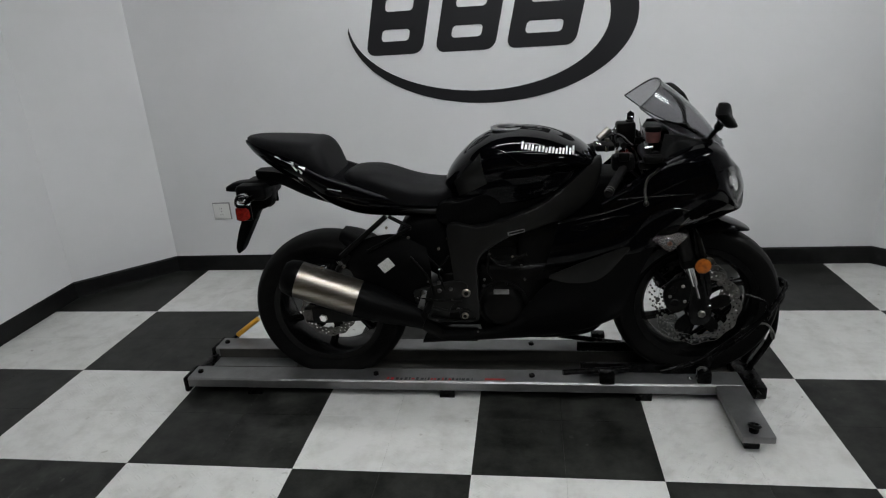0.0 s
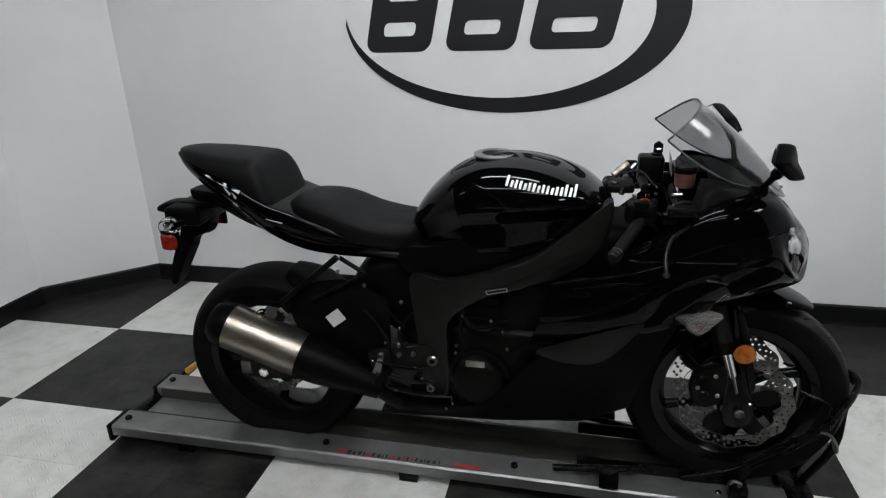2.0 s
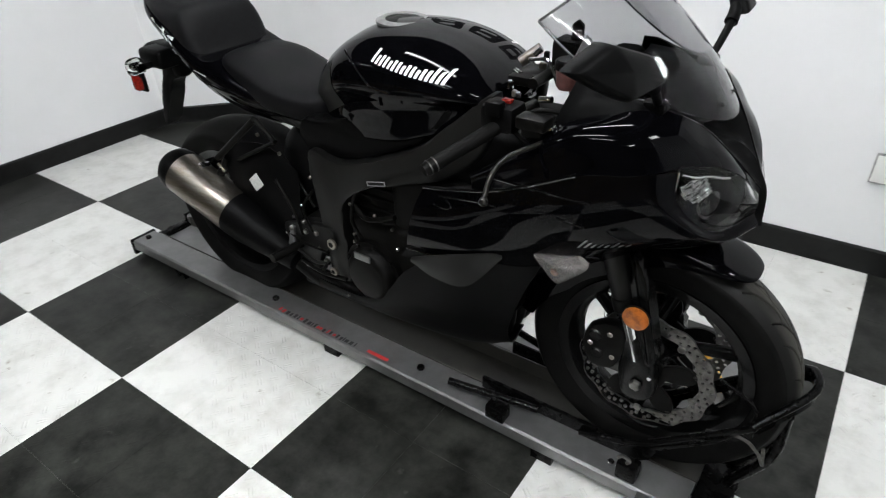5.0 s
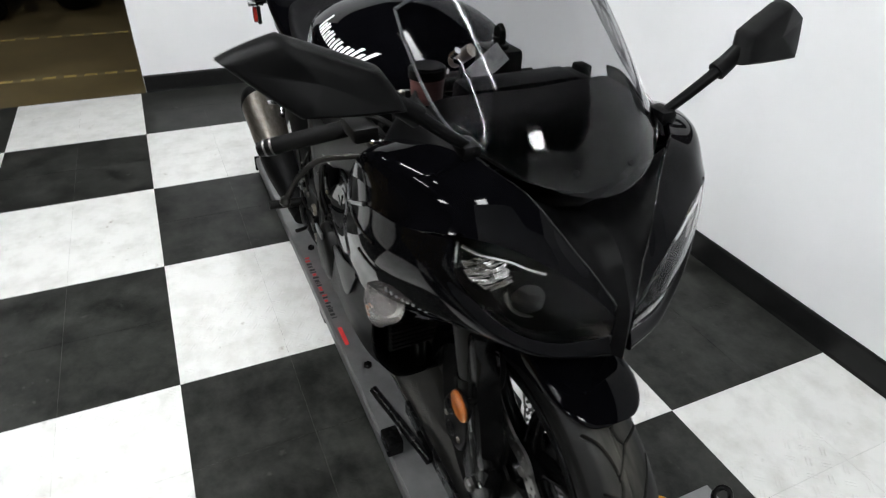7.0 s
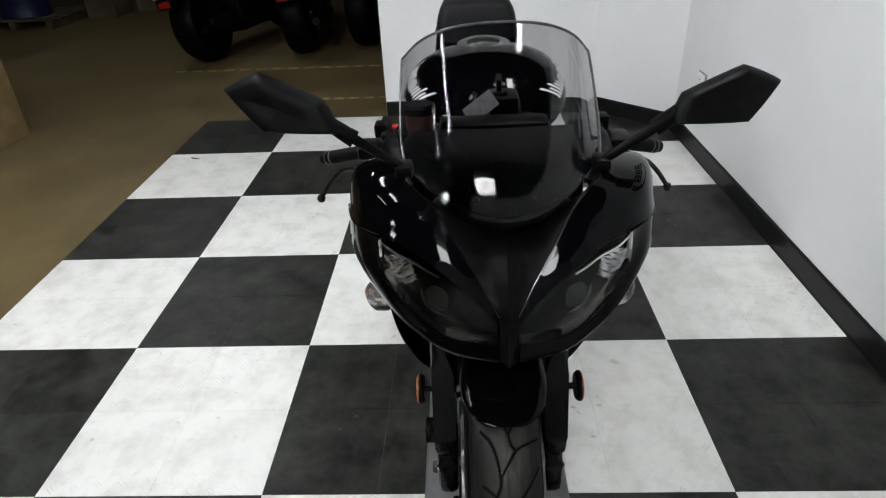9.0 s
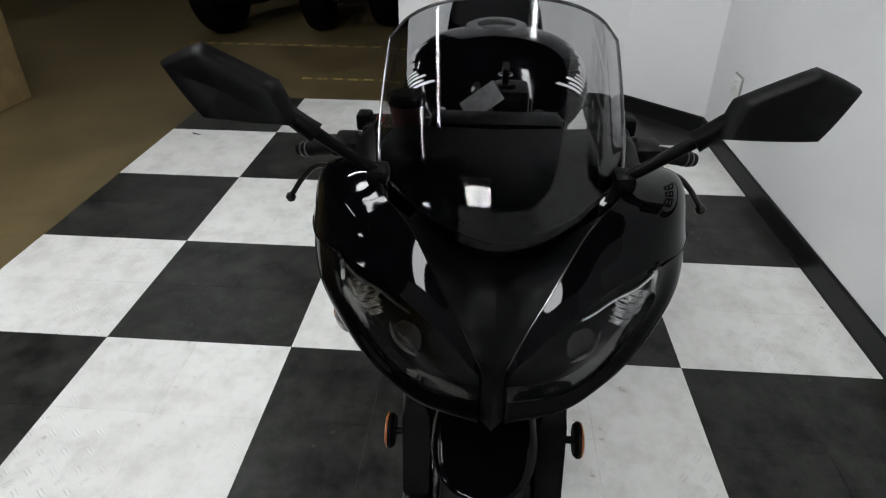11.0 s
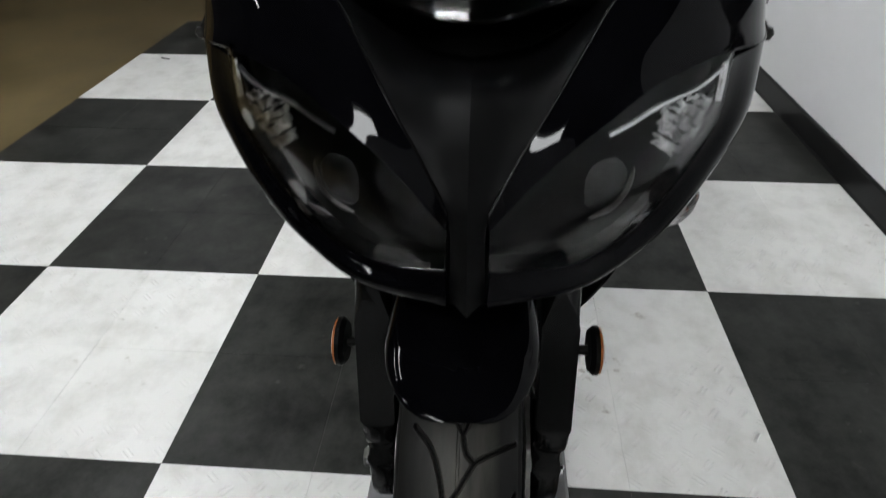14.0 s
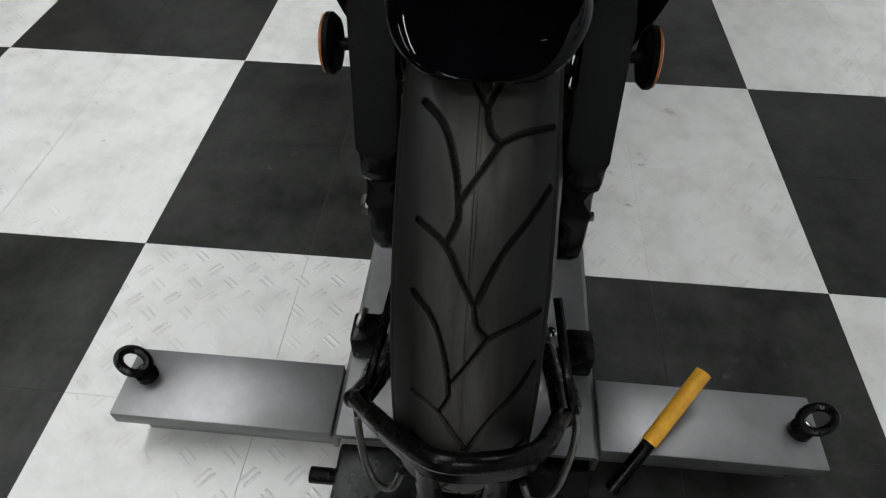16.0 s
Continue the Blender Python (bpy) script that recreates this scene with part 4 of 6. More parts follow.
for pts, r in ((((1.60, -0.17, 0.60), (1.66, -0.175, 0.52), (1.68, -0.175, 0.45)), 0.005), (((1.74, -0.165, 0.60), (1.70, -0.172, 0.54), (1.72, -0.172, 0.47)), 0.004), (((1.62, -0.175, 0.44), (1.70, -0.185, 0.43), (1.78, -0.18, 0.425)), 0.004), (((1.66, -0.178, 0.36), (1.74, -0.18, 0.345), (1.83, -0.175, 0.35)), 0.006), (((1.88, -0.16, 0.60), (1.93, -0.165, 0.57), (2.02, -0.162, 0.60)), 0.007), (((1.90, -0.16, 0.66), (1.88, -0.17, 0.56), (1.90, -0.165, 0.50)), 0.005)):
    part("hose", tube([(x, YC + y, z) for x, y, z in pts], r, 8), BLACK, bike)
for x, z, m in ((1.705, 0.555, CHROME), (1.66, 0.505, DISC), (1.618, 0.44, CHROME), (1.745, 0.43, DISC), (1.89, 0.61, DISC), (1.97, 0.60, STEEL), (2.03, 0.42, DISC), (1.835, 0.30, DISC)):
    part("small_bolt", cap((x, YC - 0.178, z), (0, -1, 0), 0.0042, 0.005, seg=8), m, bike)
for x, z, r in ((1.798, 0.458, 0.016), (1.790, 0.366, 0.013), (1.640, 0.460, 0.008), (1.700, 0.468, 0.008), (1.742, 0.475, 0.007), (1.70, 0.50, 0.007), (1.63, 0.40, 0.007), (1.685, 0.352, 0.007), (1.765, 0.392, 0.007)):
    part("frame_bolt", cap((x, YC - 0.176, z), (0, -1, 0), r, 0.008, seg=20), STEEL if r > 0.01 else DISC, bike)
    if r > 0.01:
        part("bolt_socket", cap((x, YC - 0.1842, z), (0, -1, 0), r * 0.55, 0.0006, seg=6), BLACK, bike)

# exhaust
a, b = Vector((1.168, YC - 0.185, 0.522)), Vector((1.392, YC - 0.178, 0.438))
d = (b - a).normalized()
part("muffler_can", lathe([(0.066, 0), (0.0695, 0.002), (0.0695, (b - a).length - 0.002), (0.066, (b - a).length)], a, d, 40), STEEL, bike, "brushed steel muffler can")
part("muffler_end_cap", lathe([(0.024, -0.052), (0.050, -0.056), (0.064, -0.040), (0.0705, -0.010), (0.0705, 0.003), (0.05, 0.004), (0.024, -0.03), (0.024, -0.052)], a, d, 40), PLASTIC, bike, "black muffler end cap")
part("muffler_shroud", lathe([(0.064, -0.004), (0.0705, 0.0), (0.068, 0.06), (0.058, 0.13), (0.046, 0.20), (0.038, 0.26), (0.0, 0.265)], b, d, 40), PLASTIC, bike, "black muffler shroud")
part("exhaust_pipe", tube([(1.60, YC - 0.165, 0.355), (1.70, YC - 0.13, 0.27), (1.82, YC - 0.08, 0.235)], 0.028, 14), BLACK, bike)
part("muffler_bracket", slab([(1.315, 0.575), (1.328, 0.582), (1.352, 0.560), (1.34, 0.55)], YC - 0.156, YC - 0.150, 0.001), CHROME, bike, "bright muffler bracket", smooth=False)
part("muffler_clamp", box(1.256, 1.276, YC - 0.185, YC - 0.150, 0.556, 0.572, 0.004), CHROME, bike)

# frame spars
SPAR = [(2.275, 0.935), (2.258, 0.815), (2.17, 0.735), (2.05, 0.700), (1.95, 0.665), (1.855, 0.592), (1.842, 0.50), (1.845, 0.36), (1.825, 0.335), (1.775, 0.335), (1.762, 0.42), (1.745, 0.60), (1.735, 0.695), (1.765, 0.722), (1.85, 0.708), (1.98, 0.745), (2.10, 0.800), (2.20, 0.88)]
for sg in (-1, 1):
    bm = slab(SPAR, YC + sg * 0.105, YC + sg * 0.160, 0.008, 72)
    for v in bm.verts:
        # the spars close in towards the steering head and bow outwards half way
        f = max(0.0, (v.co.x - 2.05) / 0.22)
        v.co.y = YC + (v.co.y - YC) * (1.0 - 0.22 * f) + sg * 0.018 * math.sin(math.pi * min(1.0, max(0.0, (v.co.x - 1.74) / 0.5))) * (1 if abs(v.co.y - YC) > 0.13 else 0)
    part("frame_spar", bm, FRAME, bike, "satin black frame spar")
    bm = slab([(1.72, 0.79), (1.80, 0.80), (1.90, 0.825), (2.05, 0.850), (2.18, 0.905), (2.16, 0.855), (2.04, 0.775), (1.94, 0.735), (1.84, 0.705), (1.745, 0.705), (1.70, 0.74)], YC + sg * 0.09, YC + sg * 0.142, 0.010, 56)
    part("side_cover", bm, PLASTIC, bike, "matte black side cover")
part("rear_inner_guard", body([(1.530, 0.06, 0.560, 0.655), (1.565, 0.09, 0.545, 0.705), (1.63, 0.11, 0.53, 0.735), (1.74, 0.115, 0.46, 0.765), (1.80, 0.10, 0.46, 0.74)], SEATP, 28, 24), PLASTIC, bike, "black inner rear guard")
for sg in (-1, 1):
    part("subframe", tube([(1.36, YC + sg * 0.085, 0.790), (1.50, YC + sg * 0.098, 0.768), (1.76, YC + sg * 0.105, 0.745)], 0.013, 12), FRAME, bike, "black subframe rail")
for p, q, r in (((1.515, -0.135, 0.745), (1.335, -0.160, 0.600), 0.0095), ((1.525, -0.135, 0.745), (1.606, -0.150, 0.705), 0.007), ((1.606, -0.150, 0.705), (1.44, -0.160, 0.62), 0.006), ((1.60, -0.12, 0.64), (1.71, -0.14, 0.53), 0.005), ((1.36, -0.14, 0.60), (1.30, -0.15, 0.52), 0.012)):
    part("hanger_strut", tube([(p[0], YC + p[1], p[2]), (q[0], YC + q[1], q[2])], r, 10), BLACK, bike)
for x, z in ((1.512, 0.700), (1.590, 0.660), (1.735, 0.655), (1.70, 0.615), (1.60, 0.60)):
    part("subframe_bolt", cap((x, YC - 0.128, z), (0, -1, 0), 0.0055, 0.007, seg=12), STEEL, bike)

# tank, seats, tail
TANKP = [(0.0, 0.0), (0.70, 0.0), (0.80, 0.12), (0.86, 0.36), (1.0, 0.56), (0.99, 0.69), (0.91, 0.81), (0.66, 0.920), (0.30, 0.982), (0.0, 1.0)]
part("fuel_tank", body([(1.728, 0.070, 0.790, 0.850), (1.745, 0.090, 0.775, 0.890), (1.785, 0.125, 0.765, 0.940), (1.85, 0.160, 0.765, 0.994), (1.93, 0.180, 0.775, 1.025), (2.03, 0.188, 0.79, 1.029), (2.12, 0.180, 0.82, 1.012), (2.20, 0.155, 0.85, 0.978), (2.25, 0.120, 0.87, 0.940), (2.275, 0.080, 0.88, 0.915)], TANKP, 64, 60), GLOSS, bike, "gloss black fuel tank")
part("filler_ring", lathe([(0.062, 0.0), (0.063, 0.006), (0.053, 0.010), (0.041, 0.008), (0.041, 0.0), (0.062, 0.0)], (1.960, YC, 1.021), (0.04, 0, 1), 40), RING, bike, "silver filler cap ring")
part("filler_cap", lathe([(0, 0.006), (0.030, 0.007), (0.0445, 0.004), (0.0445, -0.004), (0, -0.004)], (1.960, YC, 1.021), (0.04, 0, 1), 40), BLACK, bike)
part("rider_seat", body([(1.355, 0.080, 0.85, 0.890), (1.40, 0.110, 0.830, 0.903), (1.49, 0.128, 0.795, 0.897), (1.60, 0.132, 0.775, 0.858), (1.70, 0.118, 0.765, 0.843), (1.745, 0.095, 0.765, 0.850), (1.765, 0.06, 0.77, 0.86)], SEATP, 40, 40), VINYL, bike, "black vinyl rider seat")
PILP = [(0.0, 0.0), (0.88, 0.0), (0.99, 0.10), (0.98, 0.40), (0.90, 0.72), (0.74, 0.92), (0.40, 0.985), (0.0, 1.0)]
pillion = part("pillion_seat", body([(0.992, 0.034, 1.014, 1.036), (1.03, 0.070, 1.002, 1.037), (1.12, 0.110, 0.978, 1.030), (1.22, 0.132, 0.940, 1.021), (1.27, 0.138, 0.905, 1.012), (1.300, 0.136, 0.880, 0.975), (1.325, 0.124, 0.862, 0.905), (1.340, 0.110, 0.860, 0.880)], PILP, 40, 40), VINYL, bike, "black vinyl pillion seat")
for sg in (-1, 1):
    part("seat_piping", tube([(1.288, YC + sg * 0.118, 0.968), (1.262, YC + sg * 0.129, 0.955), (1.225, YC + sg * 0.1275, 0.960), (1.17, YC + sg * 0.116, 0.980), (1.08, YC + sg * 0.090, 1.005)], 0.0016, 6, 30), VINYL, pillion)
TAILP = [(0.0, 0.0), (0.45, 0.0), (0.70, 0.12), (0.90, 0.42), (1.0, 0.75), (0.95, 0.97), (0.80, 1.0), (0.0, 1.0)]
tail = part("tail_cowl", body([(0.985, 0.034, 1.000, 1.024), (1.03, 0.076, 0.962, 1.010), (1.10, 0.114, 0.915, 0.990), (1.20, 0.138, 0.852, 0.958), (1.30, 0.150, 0.782, 0.905), (1.40, 0.148, 0.742, 0.868), (1.50, 0.138, 0.728, 0.830), (1.60, 0.120, 0.722, 0.800), (1.74, 0.098, 0.715, 0.790)], TAILP, 44, 48), GLOSS, bike, "gloss black tail cowl")
part("undertail", body([(1.00, 0.03, 0.868, 0.905), (1.10, 0.055, 0.845, 0.90), (1.20, 0.07, 0.80, 0.87), (1.34, 0.075, 0.755, 0.82), (1.44, 0.06, 0.74, 0.78)], TAILP, 28, 24), PLASTIC, bike)
part("tail_arm", body([(0.868, 0.030, 0.828, 0.845), (0.90, 0.036, 0.826, 0.858), (0.98, 0.038, 0.830, 0.866), (1.06, 0.038, 0.845, 0.880), (1.14, 0.038, 0.860, 0.900)], SEATP, 24, 24), PLASTIC, bike, "black licence plate arm")
part("tail_block", box(0.930, 1.050, YC - 0.090, YC + 0.090, 0.800, 0.860, 0.016, seg=3), PLASTIC, bike, "black tail lamp block")
part("plate_holder", slab([(1.040, 0.862), (1.046, 0.785), (1.022, 0.758), (0.985, 0.742), (0.950, 0.688), (0.910, 0.622), (0.880, 0.572), (0.864, 0.576), (0.868, 0.615), (0.905, 0.700), (0.934, 0.765), (0.945, 0.838)], YC - 0.028, YC + 0.028, 0.006, 48), PLASTIC, bike, "black licence plate holder")
part("plate_light", lathe([(0, 0.02), (0.020, 0.016), (0.026, 0.0), (0.026, -0.02), (0, -0.02)], (1.022, YC - 0.012, 0.782), (0, -1, 0), 24), PLASTIC, bike)
for sg in (-1, 1):
    y = YC + sg * 0.135
    part("signal_stalk", tube([(1.012, YC + sg * 0.03, 0.82), (0.987, y, 0.812)], 0.010, 10), PLASTIC, bike)
    sig = part("rear_signal", body([(0.950, 0.010, 0.803, 0.820), (0.962, 0.022, 0.798, 0.838), (0.984, 0.026, 0.795, 0.846), (1.004, 0.018, 0.800, 0.835), (1.012, 0.006, 0.808, 0.82)], SEATP, 20, 16, y), CLEAR, bike, "clear rear turn signal")
    part("signal_bulb", lathe([(0, 0.014), (0.012, 0.009), (0.014, 0), (0.012, -0.009), (0, -0.014)], (0.980, y, 0.820), (1, 0, 0), 14), CHROME, sig)
    part("rear_reflector", body([(0.946, 0.004, 0.752, 0.785), (0.952, 0.010, 0.744, 0.793), (0.977, 0.012, 0.742, 0.794), (0.994, 0.008, 0.748, 0.788), (1.000, 0.003, 0.758, 0.778)], SEATP, 20, 14, y), RED, bike, "red rear reflector")
    part("reflector_back", box(0.967, 1.007, y - 0.006 - 0.004 * sg, y + 0.006 - 0.004 * sg, 0.74, 0.80, 0.004), PLASTIC, bike)
from mathutils.bvhtree import BVHTree


def surface(*obs):
    """A tree of the faces of parts of the motorcycle, in world metres."""
    vs, fs = [], []
    for ob in obs:
        k = len(vs)
        vs += [v.co + Vector((1.9, YC, 0.03)) for v in ob.data.vertices]
        fs += [[k + i for i in f.vertices] for f in ob.data.polygons]
    return BVHTree.FromPolygons(vs, fs)


def laid(tree, run, sg, lift=0.0):
    """Points (x, z) laid sideways on a surface."""
    hits = [tree.ray_cast(Vector((x, YC + sg * 0.6, z)), Vector((0, -sg, 0)))[0] for x, z in run]
    return [h + Vector((0, sg * lift, 0)) for h in hits if h is not None]


tail_skin = surface(tail)
# bead added along the tail so a thin highlight line shows
for sg in (-1, 1):
    pts = laid(tail_skin, [(1.196, 0.890), (1.212, 0.868), (1.250, 0.842), (1.32, 0.828), (1.39, 0.818), (1.47, 0.808), (1.54, 0.799), (1.62, 0.788)], sg)
    if len(pts) > 2:
        part("tail_edge", tube(pts, 0.0024, 8, 60), EDGE, bike, "thin bead added for the glint along the tail cowl edge")
# pale strokes on the tail, plain shapes
for p, q, r in (((1.125, 0.976), (1.196, 0.950), 0.005), ((1.188, 0.955), (1.226, 0.915), 0.0045), ((1.190, 0.945), (1.208, 0.925), 0.004), ((1.215, 0.940), (1.238, 0.932), 0.0045), ((1.240, 0.922), (1.254, 0.932), 0.004), ((1.258, 0.912), (1.272, 0.924), 0.004), ((1.280, 0.895), (1.312, 0.900), 0.0035), ((1.205, 0.897), (1.222, 0.888), 0.003), ((1.315, 0.858), (1.365, 0.848), 0.002)):
    d = Vector((q[0] - p[0], 0, q[1] - p[1]))
    n = Vector((-d.z, 0, d.x)).normalized() * r
    ends = [laid(tail_skin, [(c.x, c.z)], -1, 0.0012) for c in (Vector((p[0], 0, p[1])) - n * 0.3, Vector((q[0], 0, q[1])) - n, Vector((q[0], 0, q[1])) + n, Vector((p[0], 0, p[1])) + n * 0.3)]
    if all(ends):
        bm = bmesh.new()
        bm.faces.new([bm.verts.new(e[0]) for e in ends])
        shell(bm, 0.001)
        part("tail_decal", bm, SILVERPAINT, bike, smooth=False)

# fairing: panels built for one flank and mirrored to the other
LENS = [[(2.670, -0.193, 0.906), (2.669, -0.196, 0.901), (2.667, -0.198, 0.895)],
        [(2.707, -0.138, 0.891), (2.700, -0.169, 0.866), (2.672, -0.195, 0.842)],
        [(2.731, -0.101, 0.872), (2.728, -0.131, 0.833), (2.699, -0.160, 0.791)],
        [(2.746, -0.072, 0.853), (2.748, -0.097, 0.811), (2.722, -0.124, 0.762)],
        [(2.757, -0.045, 0.829), (2.765, -0.060, 0.796), (2.747, -0.079, 0.752)],
        [(2.771, -0.016, 0.800), (2.774, -0.017, 0.784), (2.772, -0.018, 0.762)]]
FLANK = [[r[2] for r in LENS],
         [(2.612, -0.240, 0.893), (2.642, -0.229, 0.834), (2.688, -0.181, 0.773), (2.716, -0.137, 0.741), (2.744, -0.090, 0.727), (2.776, -0.018, 0.730)],
         [(2.520, -0.262, 0.880), (2.530, -0.263, 0.800), (2.553, -0.233, 0.738), (2.580, -0.186, 0.706), (2.612, -0.130, 0.694), (2.682, -0.046, 0.700)],
         [(2.400, -0.250, 0.820), (2.404, -0.258, 0.765), (2.420, -0.250, 0.705), (2.435, -0.237, 0.668), (2.450, -0.222, 0.645), (2.470, -0.190, 0.622)],
         [(2.280, -0.216, 0.765), (2.278, -0.230, 0.722), (2.279, -0.235, 0.675), (2.282, -0.233, 0.635), (2.286, -0.225, 0.605), (2.295, -0.205, 0.572)],
         [(2.130, -0.186, 0.722), (2.118, -0.203, 0.685), (2.106, -0.212, 0.645), (2.095, -0.211, 0.605), (2.085, -0.206, 0.575), (2.075, -0.195, 0.547)]]
SHOULDER = [[(2.669, -0.195, 0.902), (2.656, -0.172, 0.940), (2.640, -0.140, 0.968)],
            [(2.612, -0.240, 0.893), (2.594, -0.222, 0.954), (2.580, -0.165, 0.980)],
            [(2.520, -0.262, 0.880), (2.493, -0.250, 0.938), (2.475, -0.205, 0.950)],
            [(2.400, -0.250, 0.820), (2.375, -0.238, 0.860), (2.365, -0.212, 0.868)],
            [(2.280, -0.216, 0.765), (2.270, -0.206, 0.792), (2.268, -0.185, 0.792)]]
BROW = [[(2.640, -0.140, 0.968), (2.656, -0.167, 0.938), (2.670, -0.193, 0.906)],
        [(2.673, -0.104, 0.941), (2.690, -0.121, 0.916), (2.707, -0.138, 0.891)],
        [(2.702, -0.079, 0.908), (2.7168, -0.090, 0.8902), (2.731, -0.101, 0.872)],
        [(2.725, -0.058, 0.877), (2.7357, -0.065, 0.8652), (2.746, -0.072, 0.853)],
        [(2.747, -0.036, 0.846), (2.7522, -0.0405, 0.8377), (2.757, -0.045, 0.829)],
        [(2.770, -0.015, 0.812), (2.771, -0.0155, 0.806), (2.771, -0.016, 0.800)]]
BELLY = [[(2.445, -0.222, 0.645), (2.400, -0.222, 0.540), (2.362, -0.203, 0.430), (2.345, -0.150, 0.345), (2.320, -0.050, 0.315)],
         [(2.270, -0.226, 0.595), (2.250, -0.226, 0.495), (2.238, -0.208, 0.392), (2.225, -0.160, 0.300), (2.205, -0.050, 0.270)],
         [(2.090, -0.204, 0.500), (2.070, -0.205, 0.425), (2.055, -0.195, 0.350), (2.042, -0.155, 0.268), (2.035, -0.050, 0.238)],
         [(1.930, -0.186, 0.330), (1.920, -0.186, 0.310), (1.910, -0.176, 0.285), (1.900, -0.142, 0.250), (1.890, -0.050, 0.225)],
         [(1.640, -0.155, 0.285), (1.630, -0.155, 0.268), (1.620, -0.145, 0.246), (1.610, -0.112, 0.216), (1.600, -0.040, 0.200)]]
VENT = [[(2.440, -0.205, 0.648), (2.430, -0.198, 0.61), (2.40, -0.190, 0.56)],
        [(2.300, -0.215, 0.605), (2.290, -0.200, 0.575), (2.26, -0.195, 0.53)],
        [(2.080, -0.198, 0.560), (2.070, -0.190, 0.540), (2.05, -0.188, 0.515)]]
LEAF = [[(2.365, -0.236, 0.656), (2.364, -0.237, 0.648), (2.362, -0.236, 0.640)],
        [(2.290, -0.236, 0.628), (2.282, -0.238, 0.580), (2.272, -0.232, 0.535)],
        [(2.195, -0.224, 0.585), (2.186, -0.226, 0.548), (2.176, -0.220, 0.512)],
        [(2.100, -0.208, 0.537), (2.098, -0.210, 0.530), (2.096, -0.208, 0.524)]]
# one skin from the shoulder round to the nose, its middle line swelling out over the lamp
UPPER = [r[::-1] for r in SHOULDER[::-1]] + BROW[1:]
UPPER = [[a, (b[0] + 0.62 * w, b[1] - 0.50 * w, b[2] + 0.60 * w), c] for (a, b, c), w in zip(UPPER, (0, 0, 0, 0.001, 0.002, 0.001, 0.001, 0.001, 0, 0))]
flanks, shoulders = {}, {}
for sg in (-1, 1):
    s = 1 if sg < 0 else -1
    flanks[sg] = part("side_fairing", patch(FLANK, 40, 32, 0.004, s), GLOSS, bike, "gloss black side fairing")
    shoulders[sg] = part("upper_cowl", patch(UPPER, 56, 18, 0.004, s), GLOSS, bike, "gloss black upper cowl")
    part("belly_fairing", patch(BELLY, 36, 28, 0.004, s), PLASTIC, bike, "satin black belly fairing")
    part("fairing_insert", patch(LEAF, 28, 12, 0.003, s), FRAME, bike, "satin black leaf-shaped fairing insert")
    part("vent_panel", patch(VENT, 24, 10, 0.004, s), PLASTIC, bike, "matte black fairing vent insert")
    lamp = part("headlight", patch([[(x - 0.030, s0 * 0.97, z - 0.004) for x, s0, z in r] for r in LENS], 20, 12, 0.002, s), PLASTIC, bike, "dark headlight with clear lens")
    part("lens", patch(LENS, 28, 14, 0.0025, s), CLEAR, lamp, "clear plastic headlight lens")
    cy = YC + sg * 0.098
    part("projector", lathe([(0.0, 0.012), (0.012, 0.011), (0.022, 0.007), (0.029, 0.0), (0.033, -0.008), (0.036, -0.03), (0, -0.03)], (2.706, cy, 0.812), (0.93, 0.25 * sg, 0.2), 32), EDGE, lamp, "dark domed projector lamp")
    part("projector_rim", lathe([(0.0325, -0.004), (0.035, -0.001), (0.0375, -0.004), (0.035, -0.007)], (2.706, cy, 0.812), (0.93, 0.25 * sg, 0.2), 32), DISC, lamp)
    rows = np.array([spline(r, 21) for r in LENS])
    rows = np.array([spline(rows[:, c], 101) for c in range(21)])

    def inside(u, v, deep):
        """A place behind the lens: u along it from the outer top to the nose (0 to 5), v across from its upper to its outer edge."""
        p = rows[min(20, int(v * 20)), min(100, int(u * 20))]
        return Vector((p[0] - deep, YC + p[1] * (0.99 if sg < 0 else -0.99), p[2] - deep * 0.3))
    for k in range(16):
        u = 0.66 + 0.058 * k
        v0 = 0.26 + 0.16 * abs(k - 7) / 8
        part("reflector_rib", tube([inside(u + 0.30 * (1 - v), v, 0.009 + 0.003 * (1 - v)) for v in np.linspace(v0, 0.84 - 0.1 * abs(k - 7) / 8, 6).tolist()], 0.0014, 8, 12), REFLECTOR, lamp)
    # bright arcs added where the lens reflects the ceiling lights
    part("chrome_glint_arc", tube([inside(0.30, 0.55, 0.006), inside(0.75, 0.36, 0.008), inside(1.25, 0.22, 0.008), inside(1.75, 0.16, 0.007), inside(2.20, 0.14, 0.006)], 0.0028, 8, 24), CHROME, lamp, "bright chrome arc standing for a reflection in the lens")
    part("chrome_glint_arc", tube([inside(0.18, 0.62, 0.006), inside(0.36, 0.82, 0.006), inside(0.66, 0.90, 0.007)], 0.0028, 8, 16), CHROME, lamp)
    part("lamp_bezel", tube([inside(u, 0.93, 0.003) for u in (2.1, 2.8, 3.5, 4.2, 4.8)], 0.0020, 8, 24), RIM, lamp, "dark bezel along the lens edge")
    # side signal lens
    sig = body([(2.440, 0.006, 0.674, 0.682), (2.470, 0.020, 0.652, 0.685), (2.503, 0.030, 0.630, 0.686), (2.532, 0.024, 0.654, 0.686), (2.556, 0.008, 0.676, 0.686)], [(0.0, 0.0), (0.45, 0.02), (0.85, 0.30), (1.0, 0.70), (0.97, 1.0), (0.0, 1.0)], 24, 20, YC + sg * 0.230)
    for v in sig.verts:
        v.co.x -= 0.012
    fs = part("front_signal", sig, SIGNAL, bike, "pale flush front turn signal")
